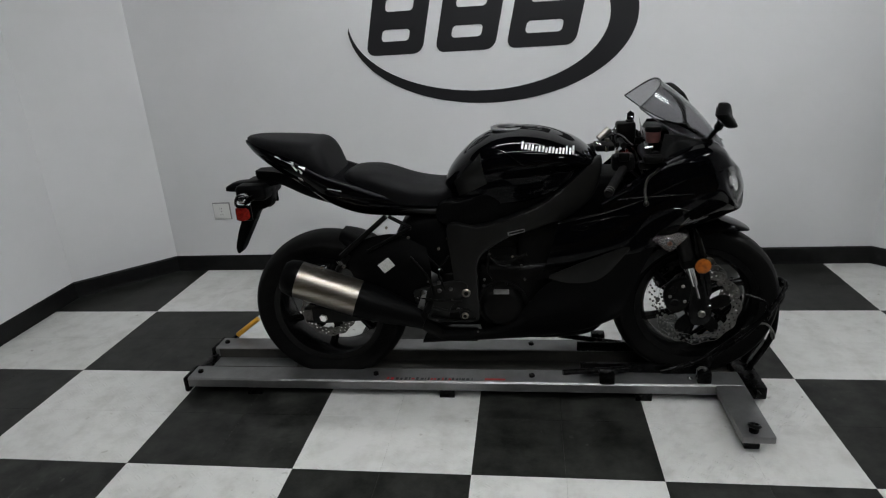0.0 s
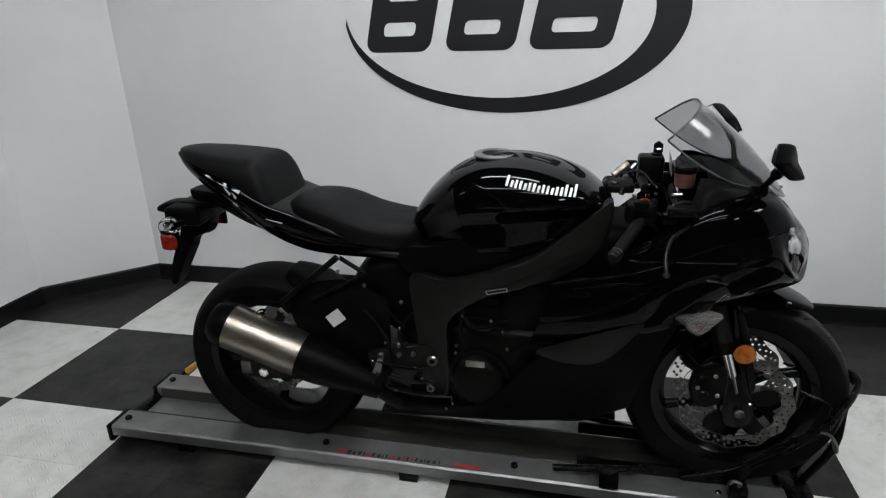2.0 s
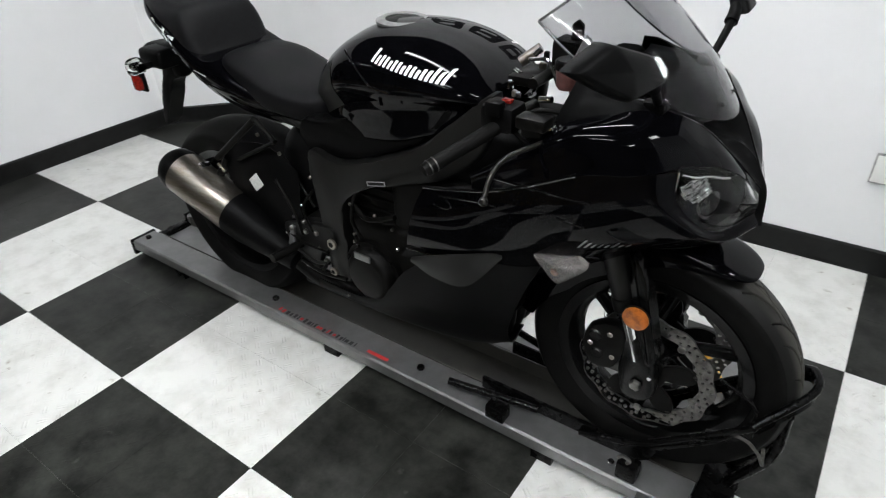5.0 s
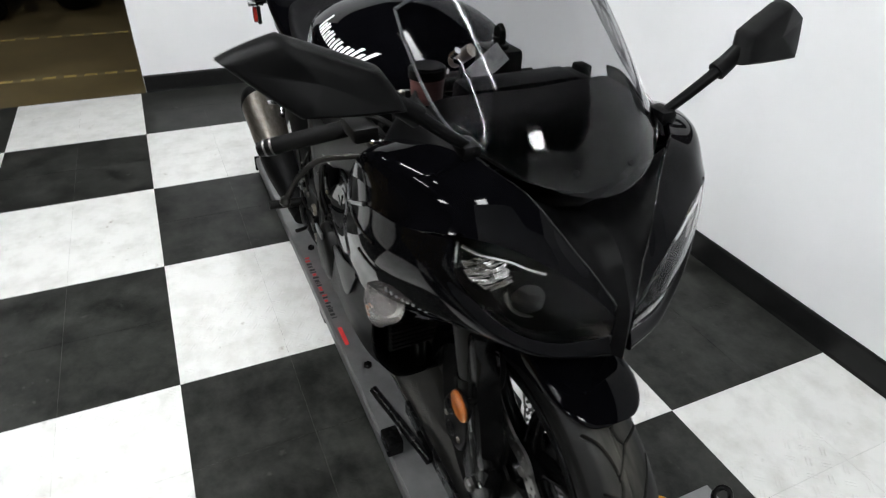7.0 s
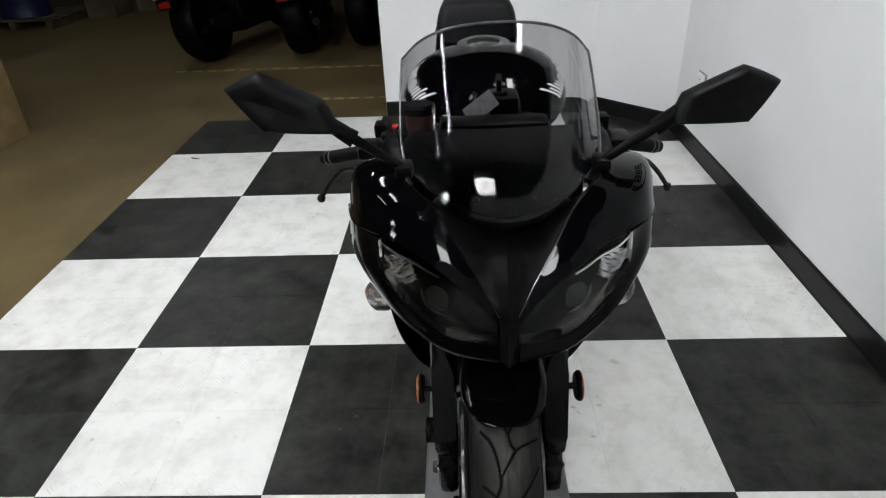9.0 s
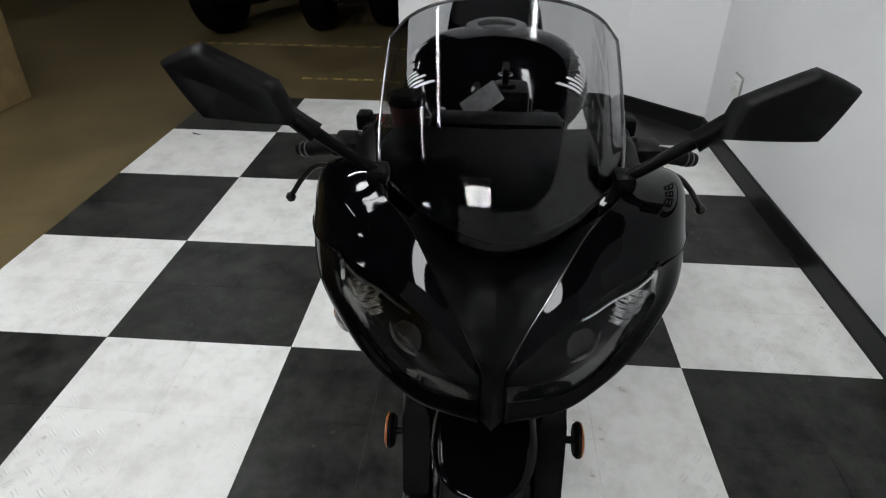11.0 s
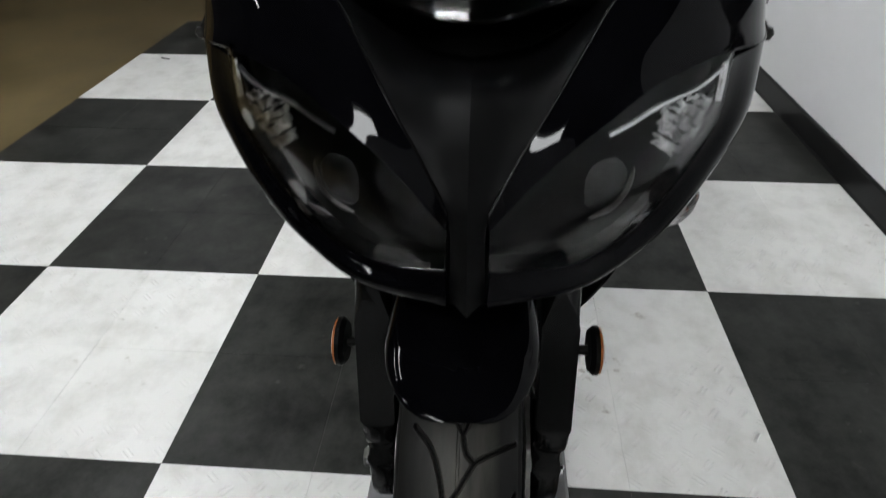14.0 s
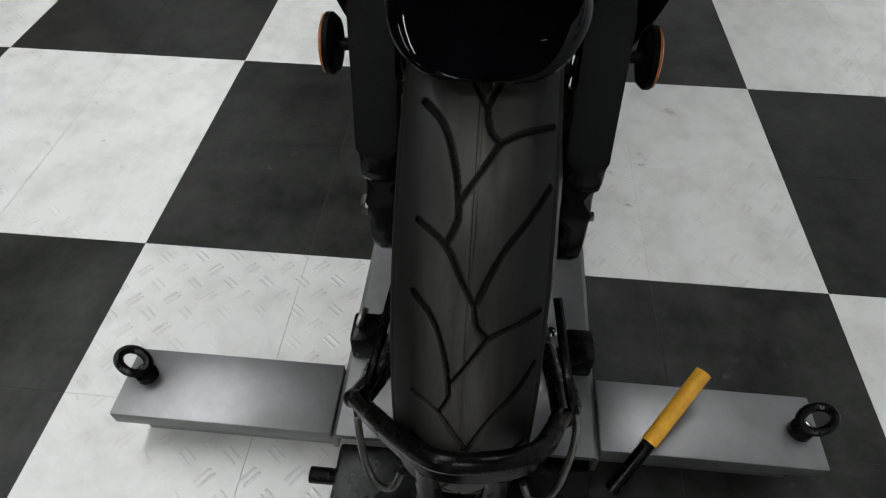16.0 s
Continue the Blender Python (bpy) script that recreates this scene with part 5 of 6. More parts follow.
    part("signal_bulb", lathe([(0, 0.004), (0.006, 0.003), (0.008, 0), (0, -0.004)], (2.488, YC + sg * 0.252, 0.664), (0, sg, 0), 12), ORANGE, fs)
    # grey script strokes below the lamp, as plain bars
    tree = surface(flanks[sg])

    def stick(tree, corners, nx, nz, lift, y_from):
        """A thin patch laid on a surface along y: corners (x, z) in turn."""
        a, b, c, d = [Vector((p[0], 0, p[1])) for p in corners]
        bm = bmesh.new()
        g = []
        for i in range(nx + 1):
            row = []
            for j in range(nz + 1):
                u, v = i / nx, j / nz
                p = (a * (1 - u) + b * u) * (1 - v) + (d * (1 - u) + c * u) * v
                way = 1 if y_from < YC else -1
                hit = tree.ray_cast(Vector((p.x, y_from, p.z)), Vector((0, way, 0)))
                if hit[0] is None:
                    bm.free()
                    return None
                row.append(hit[0] - Vector((0, way, 0)) * lift)
            g.append(row)
        grid_mesh(bm, g)
        return bm

    for k in range(8):
        x = 2.522 + k * 0.0112
        h = (0.026, 0.018, 0.013, 0.014, 0.013, 0.020, 0.012, 0.013)[k]
        bm = stick(tree, [(x, 0.722 + 0.0016 * k), (x + 0.005, 0.723 + 0.0016 * k), (x + 0.005 + h * 0.7, 0.723 + h + 0.001 * k), (x + h * 0.7, 0.722 + h + 0.001 * k)], 2, 3, 0.0012, YC + sg * 0.6)
        if bm:
            part("fairing_decal", bm, GREYDECAL, flanks[sg], smooth=False)

for sg in (-1, 1):
    tree = surface(flanks[sg])
    # thin raised lines added to draw the bright glints on the fairing
    for run in ([(2.186, 0.722), (2.234, 0.734), (2.30, 0.752), (2.355, 0.765)], [(2.49, 0.790), (2.515, 0.786), (2.54, 0.780)]):
        pts = [tree.ray_cast(Vector((x, YC + sg * 0.6, z)), Vector((0, -sg, 0)))[0] for x, z in run]
        if all(p is not None for p in pts):
            part("fairing_crease", tube(pts, 0.0026, 8, 24), EDGE, flanks[sg])
    skin = surface(flanks[sg], shoulders[sg])
    # these runs follow reflections of the strip lights, hook included
    for run, r in (([(2.205, 0.757), (2.258, 0.790), (2.318, 0.813), (2.377, 0.823), (2.44, 0.830), (2.491, 0.833), (2.55, 0.834)], 0.0030), ([(2.197, 0.748), (2.261, 0.752), (2.316, 0.757)], 0.0024), ([(2.173, 0.702), (2.212, 0.706), (2.228, 0.714), (2.212, 0.722)], 0.0020)):
        pts = laid(skin, run, sg)
        if len(pts) > 2:
            part("fairing_crease", tube(pts, r, 8, 50), EDGE, flanks[sg])
    line = [(x, YC + sg * -s0, z) for x, s0, z in [r[0] for r in FLANK[5:1:-1]]]
    part("fairing_edge", tube(line, 0.0040, 8, 40), EDGE, bike, "thin raised fairing edge")
    low = [(x, YC + sg * -s0, z) for x, s0, z in [r[5] for r in FLANK[5:2:-1]]]
    part("fairing_edge", tube(low, 0.003, 8, 30), EDGE, bike)
    for bx, bz, by in ((1.985, 0.690, 0.178),):
        m = Matrix(((0.97, -0.22, 0, bx), (0, 0, -1, YC + sg * by), (0.22, 0.97, 0, bz), (0, 0, 0, 1)))
        part("badge", flat_shape([[(-0.030, -0.006), (0.030, -0.006), (0.030, 0.006), (-0.030, 0.006)], [(-0.027, -0.0038), (0.027, -0.0038), (0.027, 0.0038), (-0.027, 0.0038)]], 0.001, m), GREYDECAL, bike, "small grey oblong badge outline", smooth=False)

for sg in (-1, 1):
    line = [(x, YC - sg * s0, z + 0.001) for x, s0, z in [r[0] for r in BROW]]
    part("brow_edge", tube(line, 0.0011, 8, 40), EDGE, bike)
    line = [(x, YC - sg * s0, z) for x, s0, z in [r[0] for r in SHOULDER[:4]]]
    part("shoulder_edge", tube(line, 0.0010, 8, 40), GLOSS, bike)

# beak between the lamps
BEAKL = [[(2.652, -0.122, 0.956), (2.64, -0.055, 0.9), (2.648, 0.0, 0.888), (2.64, 0.055, 0.9), (2.652, 0.122, 0.956)],
         [(2.701, -0.079, 0.907), (2.7, -0.037, 0.884), (2.712, 0.0, 0.886), (2.7, 0.037, 0.884), (2.701, 0.079, 0.907)],
         [(2.724, -0.058, 0.876), (2.732, -0.027, 0.862), (2.744, 0.0, 0.866), (2.732, 0.027, 0.862), (2.724, 0.058, 0.876)],
         [(2.746, -0.036, 0.845), (2.752, -0.018, 0.841), (2.761, 0.0, 0.841), (2.752, 0.018, 0.841), (2.746, 0.036, 0.845)],
         [(2.769, -0.015, 0.812), (2.775, -0.008, 0.804), (2.781, 0.0, 0.801), (2.775, 0.008, 0.804), (2.769, 0.015, 0.812)],
         [(2.773, -0.014, 0.735), (2.78, -0.007, 0.732), (2.787, 0.0, 0.729), (2.78, 0.007, 0.732), (2.773, 0.014, 0.735)]]
bm = patch([r[:3] for r in BEAKL], 40, 16, 0.004)
other = patch([r[2:] for r in BEAKL], 40, 16, 0.004)
half = bpy.data.meshes.new("half")
other.to_mesh(half)
other.free()
bm.from_mesh(half)
bpy.data.meshes.remove(half)
part("nose_beak", bm, PLASTIC, bike, "matte black nose beak with a sharp middle ridge")
part("nose_undertray", patch([[(2.770, -0.020, 0.730), (2.776, 0.0, 0.732), (2.770, 0.020, 0.730)], [(2.690, -0.080, 0.692), (2.690, 0.0, 0.70), (2.690, 0.080, 0.692)], [(2.58, -0.13, 0.682), (2.58, 0, 0.69), (2.58, 0.13, 0.682)]], 12, 14), PLASTIC, bike)
part("lamp_housing", box(2.50, 2.66, YC - 0.13, YC + 0.13, 0.72, 0.90, 0.04, seg=3), BLACK, bike)

# windscreen, dash hood, instruments
SCREEN = []
for x, a, b, z, c, d, w in ((2.702, 4.1, 23.0, 0.932, 2.4, 0.0, 0.148), (2.604, 0.7, 108.0, 1.058, 1.0, 26.0, 0.163), (2.472, 0.7, 94.0, 1.168, 0.9, 67.0, 0.163)):
    lift = 1 if z < 0.95 else -1
    SCREEN.append([(x - a * q ** 2 - b * q ** 4, q, z + lift * (c * q ** 2 + d * q ** 4)) for q in np.linspace(-w, w, 13).tolist()])
low, mid, high = [np.array(k) for k in SCREEN]
SCREEN = [low * (u - 1) * (u - 2) / 2 - mid * u * (u - 2) + high * u * (u - 1) / 2 for u in np.linspace(0, 2, 9)]
screen = part("windscreen", patch(SCREEN, 33, 36, 0.003), SMOKE, bike, "smoked see-through windscreen")
g = np.array([spline(r, 41) for r in SCREEN])
top = [tuple(g[-1][j] + np.array([0, YC, 0])) for j in range(0, 41, 4)]
part("screen_edge", tube(top, 0.0024, 8, 60), SCREENRIM, screen, "grey polished windscreen rim")
for j in (0, 40):
    col = spline(g[:, j], 12) + np.array([0, YC, 0])
    part("screen_edge", tube([tuple(p) for p in col], 0.0024, 8, 30), SCREENRIM, screen)
INNER = [[(2.640, -0.132, 0.970), (2.638, -0.136, 0.968), (2.636, -0.141, 0.964)],
         [(2.596, -0.149, 0.984), (2.594, -0.156, 0.982), (2.588, -0.166, 0.978)],
         [(2.545, -0.158, 0.996), (2.540, -0.176, 0.986), (2.530, -0.192, 0.964)],
         [(2.500, -0.166, 1.008), (2.490, -0.190, 0.985), (2.475, -0.206, 0.948)],
         [(2.468, -0.160, 1.010), (2.450, -0.190, 0.955), (2.430, -0.208, 0.900)]]
for s in (1, -1):
    part("inner_cowl", patch(INNER, 20, 12, 0.003, s), PLASTIC, bike, "matte black inner cowl beside the screen")
HOOD = []
for edge, low, half, mid in (((2.560, 0.168, 0.950), (2.588, 0.147, 0.970), (2.640, 0.085, 0.940), (2.668, 0.922)), ((2.528, 0.176, 0.962), (2.545, 0.153, 0.990), (2.582, 0.090, 0.984), (2.594, 0.978)), ((2.478, 0.170, 0.962), (2.488, 0.145, 0.998), (2.500, 0.085, 1.005), (2.506, 1.005))):
    side = [edge, low, half]
    HOOD.append([(x, -w, z) for x, w, z in side] + [(mid[0], 0.0, mid[1])] + [(x, w, z) for x, w, z in reversed(side)])
part("dash_hood", patch(HOOD, 20, 24, 0.004), PLASTIC, bike, "matte black dash hood behind the screen")
part("bulkhead", box(2.500, 2.520, YC - 0.152, YC + 0.152, 0.80, 0.990, 0.006), BLACK, bike)
part("instrument_panel", box(2.44, 2.50, YC - 0.095, YC + 0.095, 0.930, 1.012, 0.014), PLASTIC, bike, "black instrument panel")
part("instrument_bezel", box(2.432, 2.4395, YC - 0.080, YC + 0.080, 0.944, 1.000, 0.003), EDGE, bike, "glossy instrument face")
for sg in (-1, 1):
    part("screen_screw", cap((2.681, YC + sg * 0.041, 0.9605), (0.7, 0, 0.7), 0.0042, 0.003, seg=14), PLASTIC, bike)
    # mirrors
    tip, tp, ni, nb, bt = (2.560, 0.416, 1.086), (2.580, 0.354, 1.114), (2.606, 0.260, 1.083), (2.624, 0.243, 1.047), (2.614, 0.354, 1.043)
    if sg < 0:
        tip, tp, ni, nb, bt = (2.560, 0.423, 1.106), (2.580, 0.362, 1.132), (2.606, 0.264, 1.095), (2.624, 0.240, 1.051), (2.614, 0.354, 1.055)
    ring = spline([(p[0], YC + sg * p[1], p[2]) for p in (tip, tp, ni, nb, bt)], 40, True) * 0.18 + np.array([np.array((p[0], YC + sg * p[1], p[2])) * (1 - f) + np.array((q[0], YC + sg * q[1], q[2])) * f for p, q in zip((tip, tp, ni, nb, bt), (tp, ni, nb, bt, tip)) for f in np.linspace(0, 1, 8, endpoint=False)]) * 0.82
    ctr = ring.mean(0)
    bm = bmesh.new()
    g = []
    for dx, k in ((-0.012, 0.93), (-0.008, 0.99), (0.003, 1.0), (0.012, 0.965), (0.018, 0.90), (0.021, 0.82), (0.0235, 0.40), (0.024, 0.03)):
        g.append([tuple(ctr + (p - ctr) * k + np.array([dx, 0, 0])) for p in ring])
    vs = grid_mesh(bm, g, loop_v=True)
    bm.faces.new(vs[-1])
    bm.faces.new(vs[0])
    mir = part("mirror", bm, PLASTIC, bike, "black angular rear-view mirror")
    bm = bmesh.new()
    bm.faces.new([bm.verts.new(tuple(ctr + (p - ctr) * 0.86 + np.array([-0.0152, 0, 0]))) for p in ring])
    shell(bm, 0.001)
    part("mirror_glass", bm, MIRROR, mir, "mirror glass", smooth=False)
    part("mirror_stem", tube([(2.606, YC + sg * 0.150, 0.982), (2.612, YC + sg * 0.190, 1.012), (2.616, YC + sg * 0.228, 1.041), (2.614, YC + sg * 0.262, 1.064)], 0.0072, 12, taper=0.0085), PLASTIC, mir, "black mirror stem")
    part("mirror_joint", tube([(2.615, YC + sg * 0.222, 1.036), (2.615, YC + sg * 0.236, 1.046), (2.612, YC + sg * 0.256, 1.060)], 0.0135, 14, taper=0.0115), PLASTIC, mir, "black ball joint boot")
    part("mirror_base", box(2.582, 2.622, YC + sg * 0.152 - 0.014, YC + sg * 0.152 + 0.014, 0.968, 0.991, 0.008), PLASTIC, mir)
    # bars and controls
    i0, o0 = Vector((2.372, YC + sg * 0.125, 0.938)), Vector((2.278, YC + sg * 0.333, 0.874))
    d = (o0 - i0).normalized()
    part("clip_on_bar", tube([i0, o0], 0.011, 14), BLACK, bike)
    part("hand_grip", tube([i0 + d * 0.095, o0], 0.0140, 18), RUBBER, bike, "black rubber grip")
    part("bar_end", tube([o0, o0 + d * 0.022], 0.0145, 18, taper=0.012), BLACK, bike, "black bar end weight")
    for q in (-0.004, 0.008):
        part("bar_end_band", tube([o0 + d * q, o0 + d * (q + 0.0026)], 0.0147, 18), DISC, bike)
    part("switch_block", box(2.30, 2.372, YC + sg * 0.185 - 0.03, YC + sg * 0.185 + 0.03, 0.902, 0.955, 0.012), PLASTIC, bike, "black switch block")
    part("fork_cap", cap((2.452, YC + sg * 0.102, 0.965), (-0.31, 0, 0.95), 0.022, 0.012, seg=24), BLACK, bike)
    part("lever_perch", box(2.385, 2.460, YC + sg * 0.200 - 0.014, YC + sg * 0.200 + 0.014, 0.905, 0.935, 0.008), BLACK, bike)
    part("lever_pivot", cap((2.448, YC + sg * 0.212, 0.934), (0, 0, 1), 0.010, 0.006, seg=14), CHROME, bike)
    part("lever", tube([(2.448, YC + sg * 0.214, 0.914), (2.436, YC + sg * 0.245, 0.912), (2.400, YC + sg * 0.285, 0.896), (2.387, YC + sg * 0.315, 0.868), (2.388, YC + sg * 0.338, 0.836)], 0.0050, 10, taper=0.0045), LEVER, bike, "black hand lever")
    part("lever_ball", lathe([(0, 0.009), (0.006, 0.0065), (0.009, 0), (0.006, -0.0065), (0, -0.009)], (2.388, YC + sg * 0.340, 0.832), (0, 0, 1), 14), LEVER, bike)
for sg in (-1, 1):
    part("master_cylinder", box(2.392, 2.452, YC + sg * 0.226 - 0.020, YC + sg * 0.226 + 0.020, 0.934, 0.958, 0.007), BLACK, bike, "black lever cylinder")
    for a, r in ((0.0, 0.0046), (0.014, 0.0040)):
        part("control_hose", tube([(2.398, YC + sg * (0.212 + a), 0.948), (2.425, YC + sg * (0.206 + a), 0.962 - a), (2.455, YC + sg * (0.180 + a), 0.950 - a), (2.470, YC + sg * 0.150, 0.920)], r, 8, 30), RUBBER, bike)
    part("switch_cluster", box(2.318, 2.352, YC + sg * 0.214 - 0.012, YC + sg * 0.214 + 0.012, 0.938, 0.966, 0.005), PLASTIC, bike)
part("kill_switch", box(2.335, 2.355, YC - 0.192, YC - 0.178, 0.955, 0.962, 0.002), RED, bike, "red kill switch")
res = part("fluid_reservoir", lathe([(0, 0.0), (0.020, 0.0), (0.023, 0.006), (0.025, 0.036), (0, 0.036)], (2.438, YC - 0.129, 0.980), (0, 0, 1), 28), FLUID, bike, "reddish brake fluid reservoir")
part("reservoir_cap", lathe([(0, 0.016), (0.023, 0.016), (0.027, 0.012), (0.027, 0.0), (0, 0.0)], (2.438, YC - 0.129, 1.016), (0, 0, 1), 28), PLASTIC, res, "black ribbed cap")
part("steering_damper", tube([(2.35, YC - 0.10, 0.965), (2.35, YC + 0.10, 0.965)], 0.011, 14), BLACK, bike)
part("ignition_housing", box(2.338, 2.404, YC - 0.006, YC + 0.050, 0.950, 1.026, 0.009), BLACK, bike, "black ignition switch housing")
part("ignition_barrel", cap((2.384, YC + 0.016, 1.0265), (0.0, 0, 1), 0.014, 0.006, seg=24), BLACK, bike)
key = part("key", slab([(2.379, 0.985), (2.379, 1.030), (2.374, 1.036), (2.374, 1.055), (2.386, 1.064), (2.398, 1.055), (2.398, 1.036), (2.392, 1.030), (2.392, 0.985)], YC + 0.008, YC + 0.018, 0.002), BLACK, bike, "black-headed ignition key", smooth=False)
part("key_ring", tube([(2.386 + 0.010 * math.cos(q), YC + 0.013 + 0.010 * math.sin(q), 1.045) for q in np.linspace(0, 2 * math.pi, 10, endpoint=False).tolist()], 0.0012, 6, 30, True), CHROME, key)
bm = bmesh.new()
bm.faces.new([bm.verts.new(p) for p in ((2.412, 0.604, 1.044), (2.410, 0.556, 1.008), (2.420, 0.572, 0.982), (2.422, 0.622, 1.020))])
shell(bm, 0.001)
part("key_tag", bm, TAGGREY, bike, "grey paper key tag", smooth=False)
for x, y, z, r, h, m in ((2.335, -0.06, 0.955, 0.009, 0.014, BLACK), (2.34, 0.07, 0.955, 0.011, 0.020, BLACK), (2.295, -0.09, 0.945, 0.007, 0.016, CHROME), (2.31, 0.02, 0.95, 0.009, 0.02, STEEL), (2.40, 0.05, 0.95, 0.011, 0.02, BLACK), (2.352, -0.158, 0.958, 0.006, 0.009, CHROME), (2.372, -0.150, 0.962, 0.005, 0.007, CHROME), (2.30, 0.055, 0.96, 0.007, 0.022, BLACK), (2.325, -0.125, 0.945, 0.006, 0.012, STEEL)):
    part("top_clamp_nut", cap((x, YC + y, z), (0, 0, 1), r, h, seg=6), m, bike)
part("top_yoke", box(2.262, 2.330, YC - 0.05, YC + 0.05, 0.935, 0.957, 0.008), BLACK, bike)
part("damper_body", tube([(2.275, YC - 0.012, 0.975), (2.312, YC + 0.004, 1.004)], 0.011, 14), STEEL, bike, "tan steel damper end")
part("damper_rod", tube([(2.300, YC - 0.02, 0.985), (2.345, YC - 0.03, 0.990), (2.385, YC - 0.06, 0.955)], 0.004, 8), CHROME, bike)
for a, b in (((2.318, -0.035, 1.000), (2.33, -0.03, 1.012)), ((2.268, -0.02, 0.958), (2.285, -0.03, 0.955)), ((2.405, -0.175, 0.968), (2.43, -0.178, 0.972))):
    part("cable_end", tube([(a[0], YC + a[1], a[2]), (b[0], YC + b[1], b[2])], 0.006, 10), CHROME, bike)
for k, (a, b, c) in enumerate((((2.36, -0.17, 0.93), (2.42, -0.20, 0.90), (2.45, -0.12, 0.80)), ((2.34, -0.19, 0.92), (2.40, -0.17, 0.86), (2.46, -0.08, 0.75)), ((2.36, 0.17, 0.93), (2.43, 0.20, 0.89), (2.46, 0.12, 0.80)))):
    part("control_cable", tube([(p[0], YC + p[1], p[2]) for p in (a, b, c)], 0.005, 8), RUBBER, bike)

# pale block marks on both flanks of the tank
tank = bpy.data.objects["fuel_tank"]
tree = surface(tank)
for sg in (-1, 1):
    bm = stick(tree, [(1.768, 0.862), (1.785, 0.806), (1.888, 0.860), (1.866, 0.965)], 10, 10, 0.0015, YC + sg * 0.6)
    if bm:
        part("knee_panel", bm, FRAME, tank, "satin knee panel on the tank flank")
    line = [(1.905, 0.985), (1.95, 0.972), (1.985, 0.950), (2.012, 0.932), (2.06, 0.926)]
    pts = [tree.ray_cast(Vector((x, YC + sg * 0.6, z)), Vector((0, -sg, 0)))[0] for x, z in line]
    if all(p is not None for p in pts):
        part("tank_crease", tube(pts, 0.0026, 8, 30), EDGE, tank)
    for k in range(16):
        f = k / 16
        x = 2.006 + 0.180 * f
        z = 0.982 - 0.030 * f
        w, h = 0.0068, (0.021 if k in (0, 13, 15) else 0.0165 - 0.003 * (k % 3 == 1))
        bm = stick(tree, [(x, z), (x + w, z - 0.001), (x + w + 0.004, z - 0.001 + h), (x + 0.004, z + h)], 2, 4, 0.0012, YC + sg * 0.6)
        if bm:
            part("tank_decal", bm, SILVERPAINT, tank, smooth=False)

# ---- warehouse behind the booth ----
def tape_line(x0, x1, y0, y1, n):
    t = thing("floor_tape", ((x0 + x1) / 2, (y0 + y1) / 2, -0.004), "worn yellow dashed tape stuck on the concrete floor", "floor tape", kind="structure")
    for k in range(n):
        f0, f1 = k / n, (k + 0.62) / n
        part("tape_dash", box(x0, x1, y0 + (y1 - y0) * f0, y0 + (y1 - y0) * f1, -0.0038, -0.0030), TAPE, t, smooth=False)


tape_line(-1.09, -1.05, -0.75, 0.6, 12)
tape_line(-2.04, -2.00, -2.0, 0.6, 18)

carton = thing("cardboard_box", (0.0, -2.8, -0.004), "large plain brown cardboard box on the floor", "box")
part("carton_wall", box(-0.48, 0.55, -3.25, -2.40, -0.004, 0.80, 0.006), CARD, carton, smooth=False)
part("carton_flap", box(-0.47, 0.54, -3.24, -2.83, 0.801, 0.806), CARD, carton, smooth=False)
part("carton_flap", box(-0.47, 0.54, -2.825, -2.41, 0.801, 0.806), CARD, carton, smooth=False)

pallet = thing("wooden_pallet", (-4.82, -4.90, -0.004), "dim worn wooden pallet on the concrete floor", "pallet")
for k in range(3):
    part("pallet_runner", box(-5.36, -4.28, -5.42 + 0.46 * k, -5.34 + 0.46 * k, -0.004, 0.092, 0.004), DIMWOOD, pallet, smooth=False)
for k in range(6):
    part("pallet_board", box(-5.36 + 0.196 * k, -5.26 + 0.196 * k, -5.44, -4.40, 0.094, 0.112, 0.003), DIMWOOD, pallet, smooth=False)
drum = thing("steel_drum", (-4.66, -4.93, 0.113), "dark blue steel drum standing on a wooden pallet", "drum")
part("drum_body", lathe([(0, 0.0), (0.285, 0.0), (0.29, 0.01), (0.285, 0.03), (0.285, 0.28), (0.295, 0.295), (0.285, 0.31), (0.285, 0.57), (0.295, 0.585), (0.285, 0.60), (0.285, 0.85), (0.29, 0.87), (0.275, 0.87), (0.27, 0.86), (0, 0.86)], (-4.66, -4.93, 0.113), (0, 0, 1), 40), BLUE, drum)


def small_carton(x, y, w, d, h, label):
    t = thing("cardboard_box", (x, y, -0.004), label, "box")
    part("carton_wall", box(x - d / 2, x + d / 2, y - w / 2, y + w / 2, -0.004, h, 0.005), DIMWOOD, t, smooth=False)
    part("carton_tape", box(x - d / 2 - 0.001, x + d / 2 + 0.001, y - 0.03, y + 0.03, h - 0.002, h + 0.0015), TAPE, t, smooth=False)


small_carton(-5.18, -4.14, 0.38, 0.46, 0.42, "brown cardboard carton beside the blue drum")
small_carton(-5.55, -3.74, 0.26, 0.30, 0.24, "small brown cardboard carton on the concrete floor")


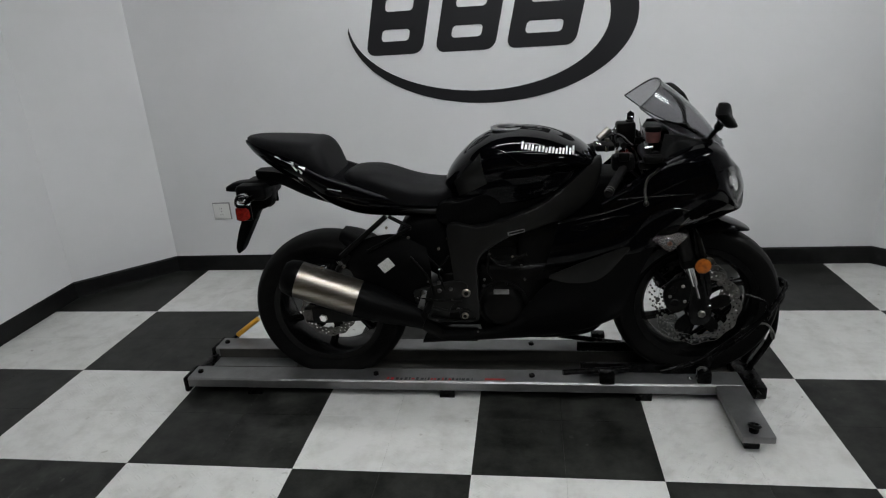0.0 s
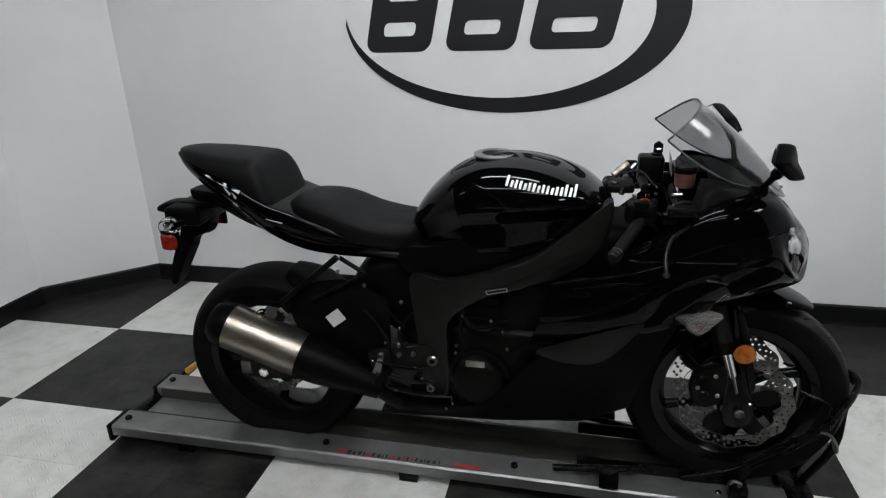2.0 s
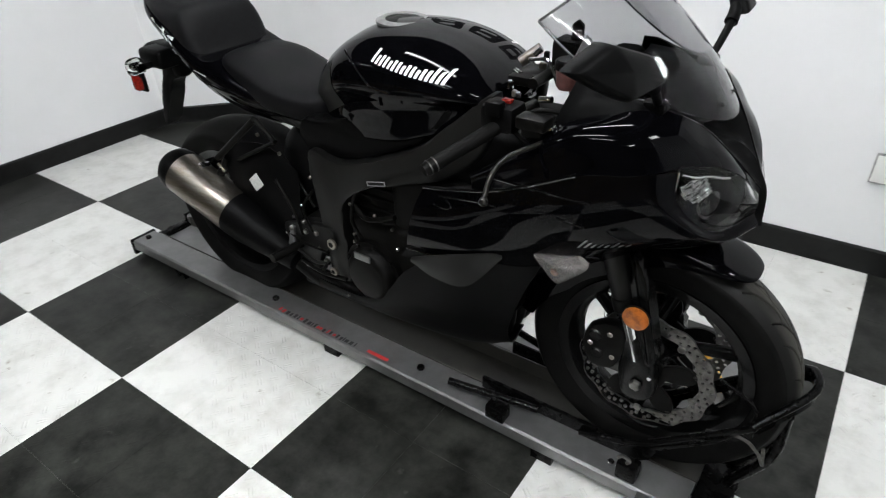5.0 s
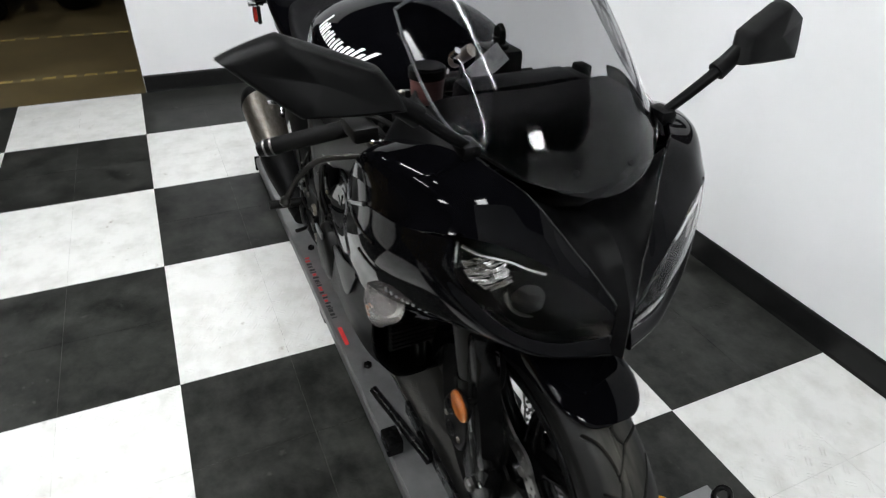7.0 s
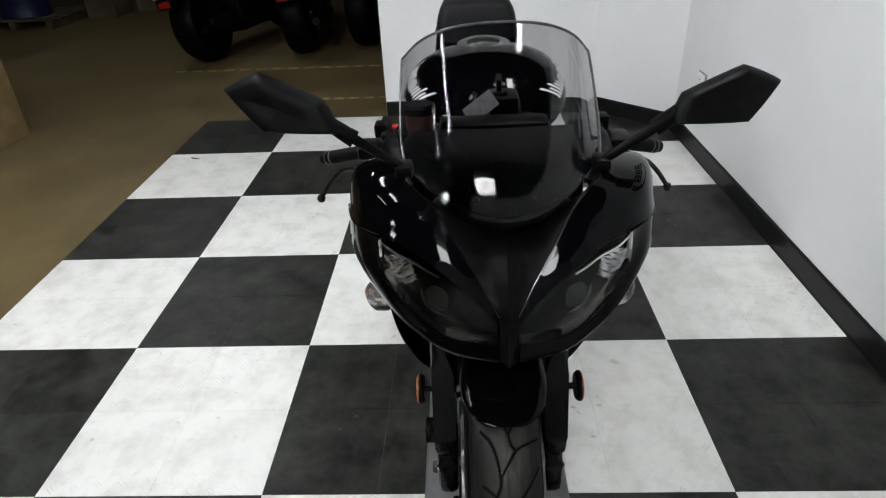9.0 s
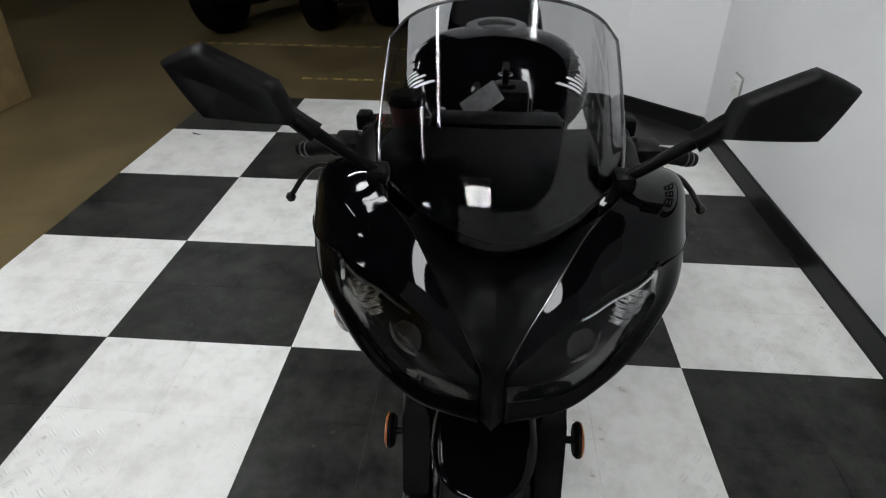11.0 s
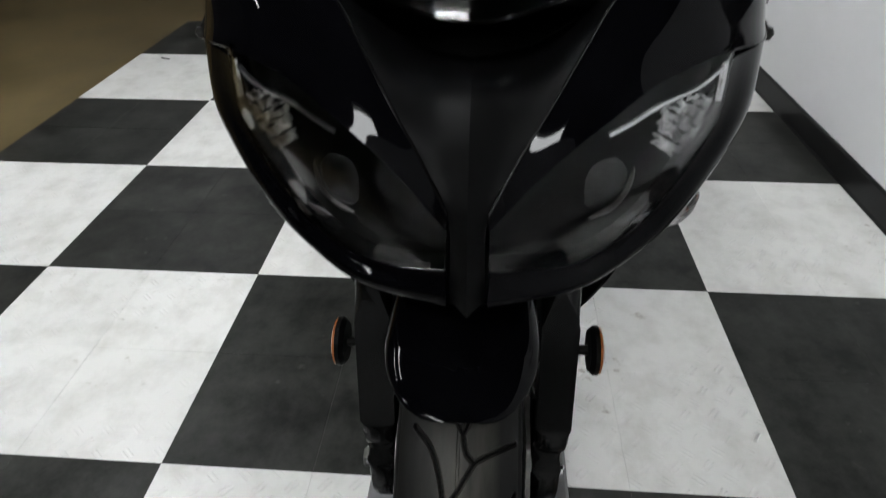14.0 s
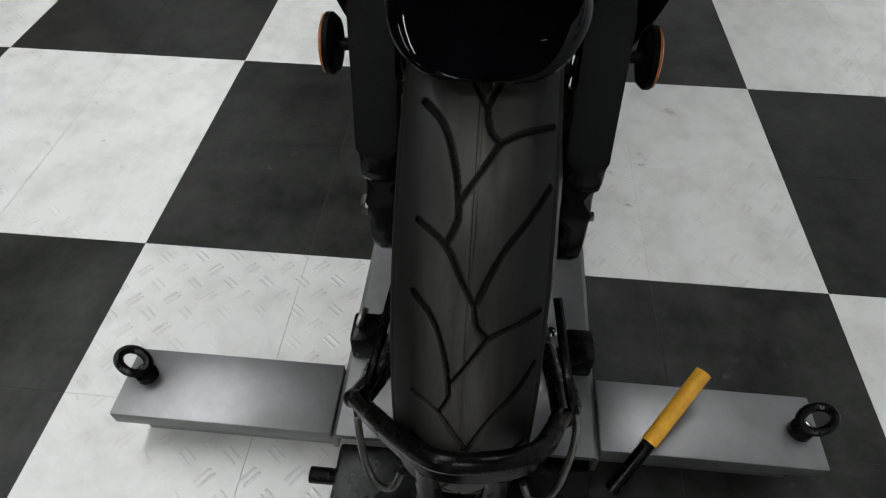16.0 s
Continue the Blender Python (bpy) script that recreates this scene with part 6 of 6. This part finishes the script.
def parked_bike(m, label):
    t = thing("parked_motorcycle", (0, 0, 0), label, "motorcycle", "parked motorcycles")
    c = Vector((0, YC, 0.33))
    part("rear_tyre", plain_tyre(c, 0.33, 0.115, 0.12), PLASTIC, t)
    part("rear_rim", lathe([(0.03, -0.05), (0.22, -0.07), (0.23, 0.0), (0.22, 0.07), (0.03, 0.05), (0.03, -0.05)], c, (0, 1, 0), 32), RIM, t)
    c2 = Vector((-1.55, YC, 0.31))
    part("front_tyre", plain_tyre(c2, 0.31, 0.065, 0.09), PLASTIC, t)
    part("front_rim", lathe([(0.03, -0.04), (0.21, -0.05), (0.22, 0.0), (0.21, 0.05), (0.03, 0.04), (0.03, -0.04)], c2, (0, 1, 0), 32), RIM, t)
    part("rear_mudguard", body([(0.42, 0.06, 0.52, 0.56), (0.30, 0.10, 0.58, 0.68), (0.10, 0.12, 0.66, 0.74), (-0.15, 0.12, 0.66, 0.76)], SEATP, 28, 20), GLOSS, t)
    part("seat", body([(0.20, 0.09, 0.74, 0.80), (0.0, 0.14, 0.74, 0.86), (-0.3, 0.16, 0.70, 0.80), (-0.6, 0.12, 0.70, 0.80)], SEATP, 28, 20), VINYL, t)
    part("tank", body([(-0.58, 0.10, 0.72, 0.82), (-0.75, 0.16, 0.72, 0.95), (-1.0, 0.14, 0.74, 0.96), (-1.15, 0.06, 0.78, 0.90)], SEATP, 28, 20), GLOSS, t)
    part("engine", box(-1.0, -0.4, YC - 0.2, YC + 0.2, 0.16, 0.68, 0.05), BLACK, t)
    part("swingarm", box(-0.5, 0.05, YC - 0.15, YC - 0.115, 0.28, 0.36, 0.01), FRAME, t)
    part("swingarm", box(-0.5, 0.05, YC + 0.115, YC + 0.15, 0.28, 0.36, 0.01), FRAME, t)
    part("exhaust", tube([(-0.7, YC + 0.2, 0.22), (0.0, YC + 0.21, 0.25), (0.30, YC + 0.21, 0.30)], 0.045, 16, taper=0.036), PLASTIC, t)
    part("tail_light", box(0.40, 0.43, YC - 0.06, YC + 0.06, 0.53, 0.585, 0.006), RED, t, "red tail light")
    part("number_plate", box(0.425, 0.43, YC - 0.09, YC + 0.09, 0.61, 0.71, 0.002), TAGGREY, t, "blank grey number plate")
    part("plate_holder", box(0.395, 0.424, YC - 0.075, YC + 0.075, 0.52, 0.72, 0.006), BLACK, t)
    part("fork", tube([(-1.55, YC - 0.09, 0.31), (-1.25, YC - 0.09, 0.95)], 0.025, 12), FRAME, t)
    part("fork", tube([(-1.55, YC + 0.09, 0.31), (-1.25, YC + 0.09, 0.95)], 0.025, 12), FRAME, t)
    part("handlebar", tube([(-1.05, YC - 0.38, 1.05), (-1.2, YC - 0.12, 1.0), (-1.2, YC + 0.12, 1.0), (-1.05, YC + 0.38, 1.05)], 0.012, 10), FRAME, t)
    part("kickstand", tube([(-0.6, YC - 0.1, 0.2), (-0.55, YC - 0.26, 0.05)], 0.012, 8), FRAME, t)
    t.matrix_basis = m
    return t


def parked_at(x, y, yaw, lean):
    """Where a parked machine stands, tipped onto its side stand about the line of its tyres."""
    return Matrix.Translation((x, y, 0.004)) @ Matrix.Rotation(radians(yaw), 4, "Z") @ Matrix.Rotation(radians(lean), 4, "X") @ Matrix.Translation((0, -YC, 0))


pb = parked_bike(parked_at(-2.42, -1.78, -12, 10), "dark parked motorcycle leaning on its stand in the dim warehouse")
copy_thing(pb, parked_at(-2.62, -0.95, 4, 7))
copy_thing(pb, parked_at(-2.86, -0.36, -4, 6))

# ---- chequered tile floor ----
tile_floor = tagged(new("floor"), "black and white chequered vinyl tile floor", "floor", kind="structure")
part("seam_bed", box(-0.62, 4.32, -2 * S, 1.83, -0.0039, -0.0008), SEAM, tile_floor, smooth=False)
T = S / 2
tiles = {}
for col, mat in (("white", WHITE_TILE), ("black", BLACK_TILE)):
    bm = box(-T / 2 + 0.0002, T / 2 - 0.0002, -T / 2 + 0.0002, T / 2 - 0.0002, -0.003, 0.0)
    top_edges = [e for e in bm.edges if all(v.co.z > -0.001 for v in e.verts)]
    bmesh.ops.bevel(bm, geom=top_edges, offset=0.0004, segments=1, affect="EDGES")
    me = bpy.data.meshes.new("tile")
    bm.to_mesh(me)
    bm.free()
    me.materials.append(mat)
    tiles[col] = me
for i in range(-2, 14):
    for j in range(-4, 6):
        x, y = (i + 0.5) * T, (j + 0.5) * T
        if x + y * 1.0 > 4.32 + 1.41 + 0.1 or (y - x) > 1.83 + 0.20 + 0.12:
            continue
        ob = new("tile", tiles["white" if (math.floor(i / 2) + math.floor(j / 2)) % 2 == 0 else "black"])
        ob.location = (x, y, 0)
        ob.parent = tile_floor

chip = thing("debris_scrap", (0.076, -1.05, 0.0), "small dark scrap lying on a white tile", "debris")
part("scrap", tube([(0.066, -1.075, 0.003), (0.078, -1.052, 0.004), (0.082, -1.026, 0.003)], 0.004, 8, 8, taper=0.002), RUBBER, chip)

# the motorcycle leans slightly in its chock, and its cowl sits a little to one side of the wheel
bike.rotation_euler = (radians(0.55), 0, 0)
COWL = ("side_fairing", "upper_cowl", "belly_fairing", "fairing_insert", "vent_panel", "headlight", "front_signal", "fairing_edge", "brow_edge", "shoulder_edge", "nose_beak", "nose_undertray", "lamp_housing", "windscreen", "dash_hood", "screen_screw", "mirror")
for ob in bike.children:
    if ob.name.split(".")[0] in COWL:
        ob.location.y += 0.006
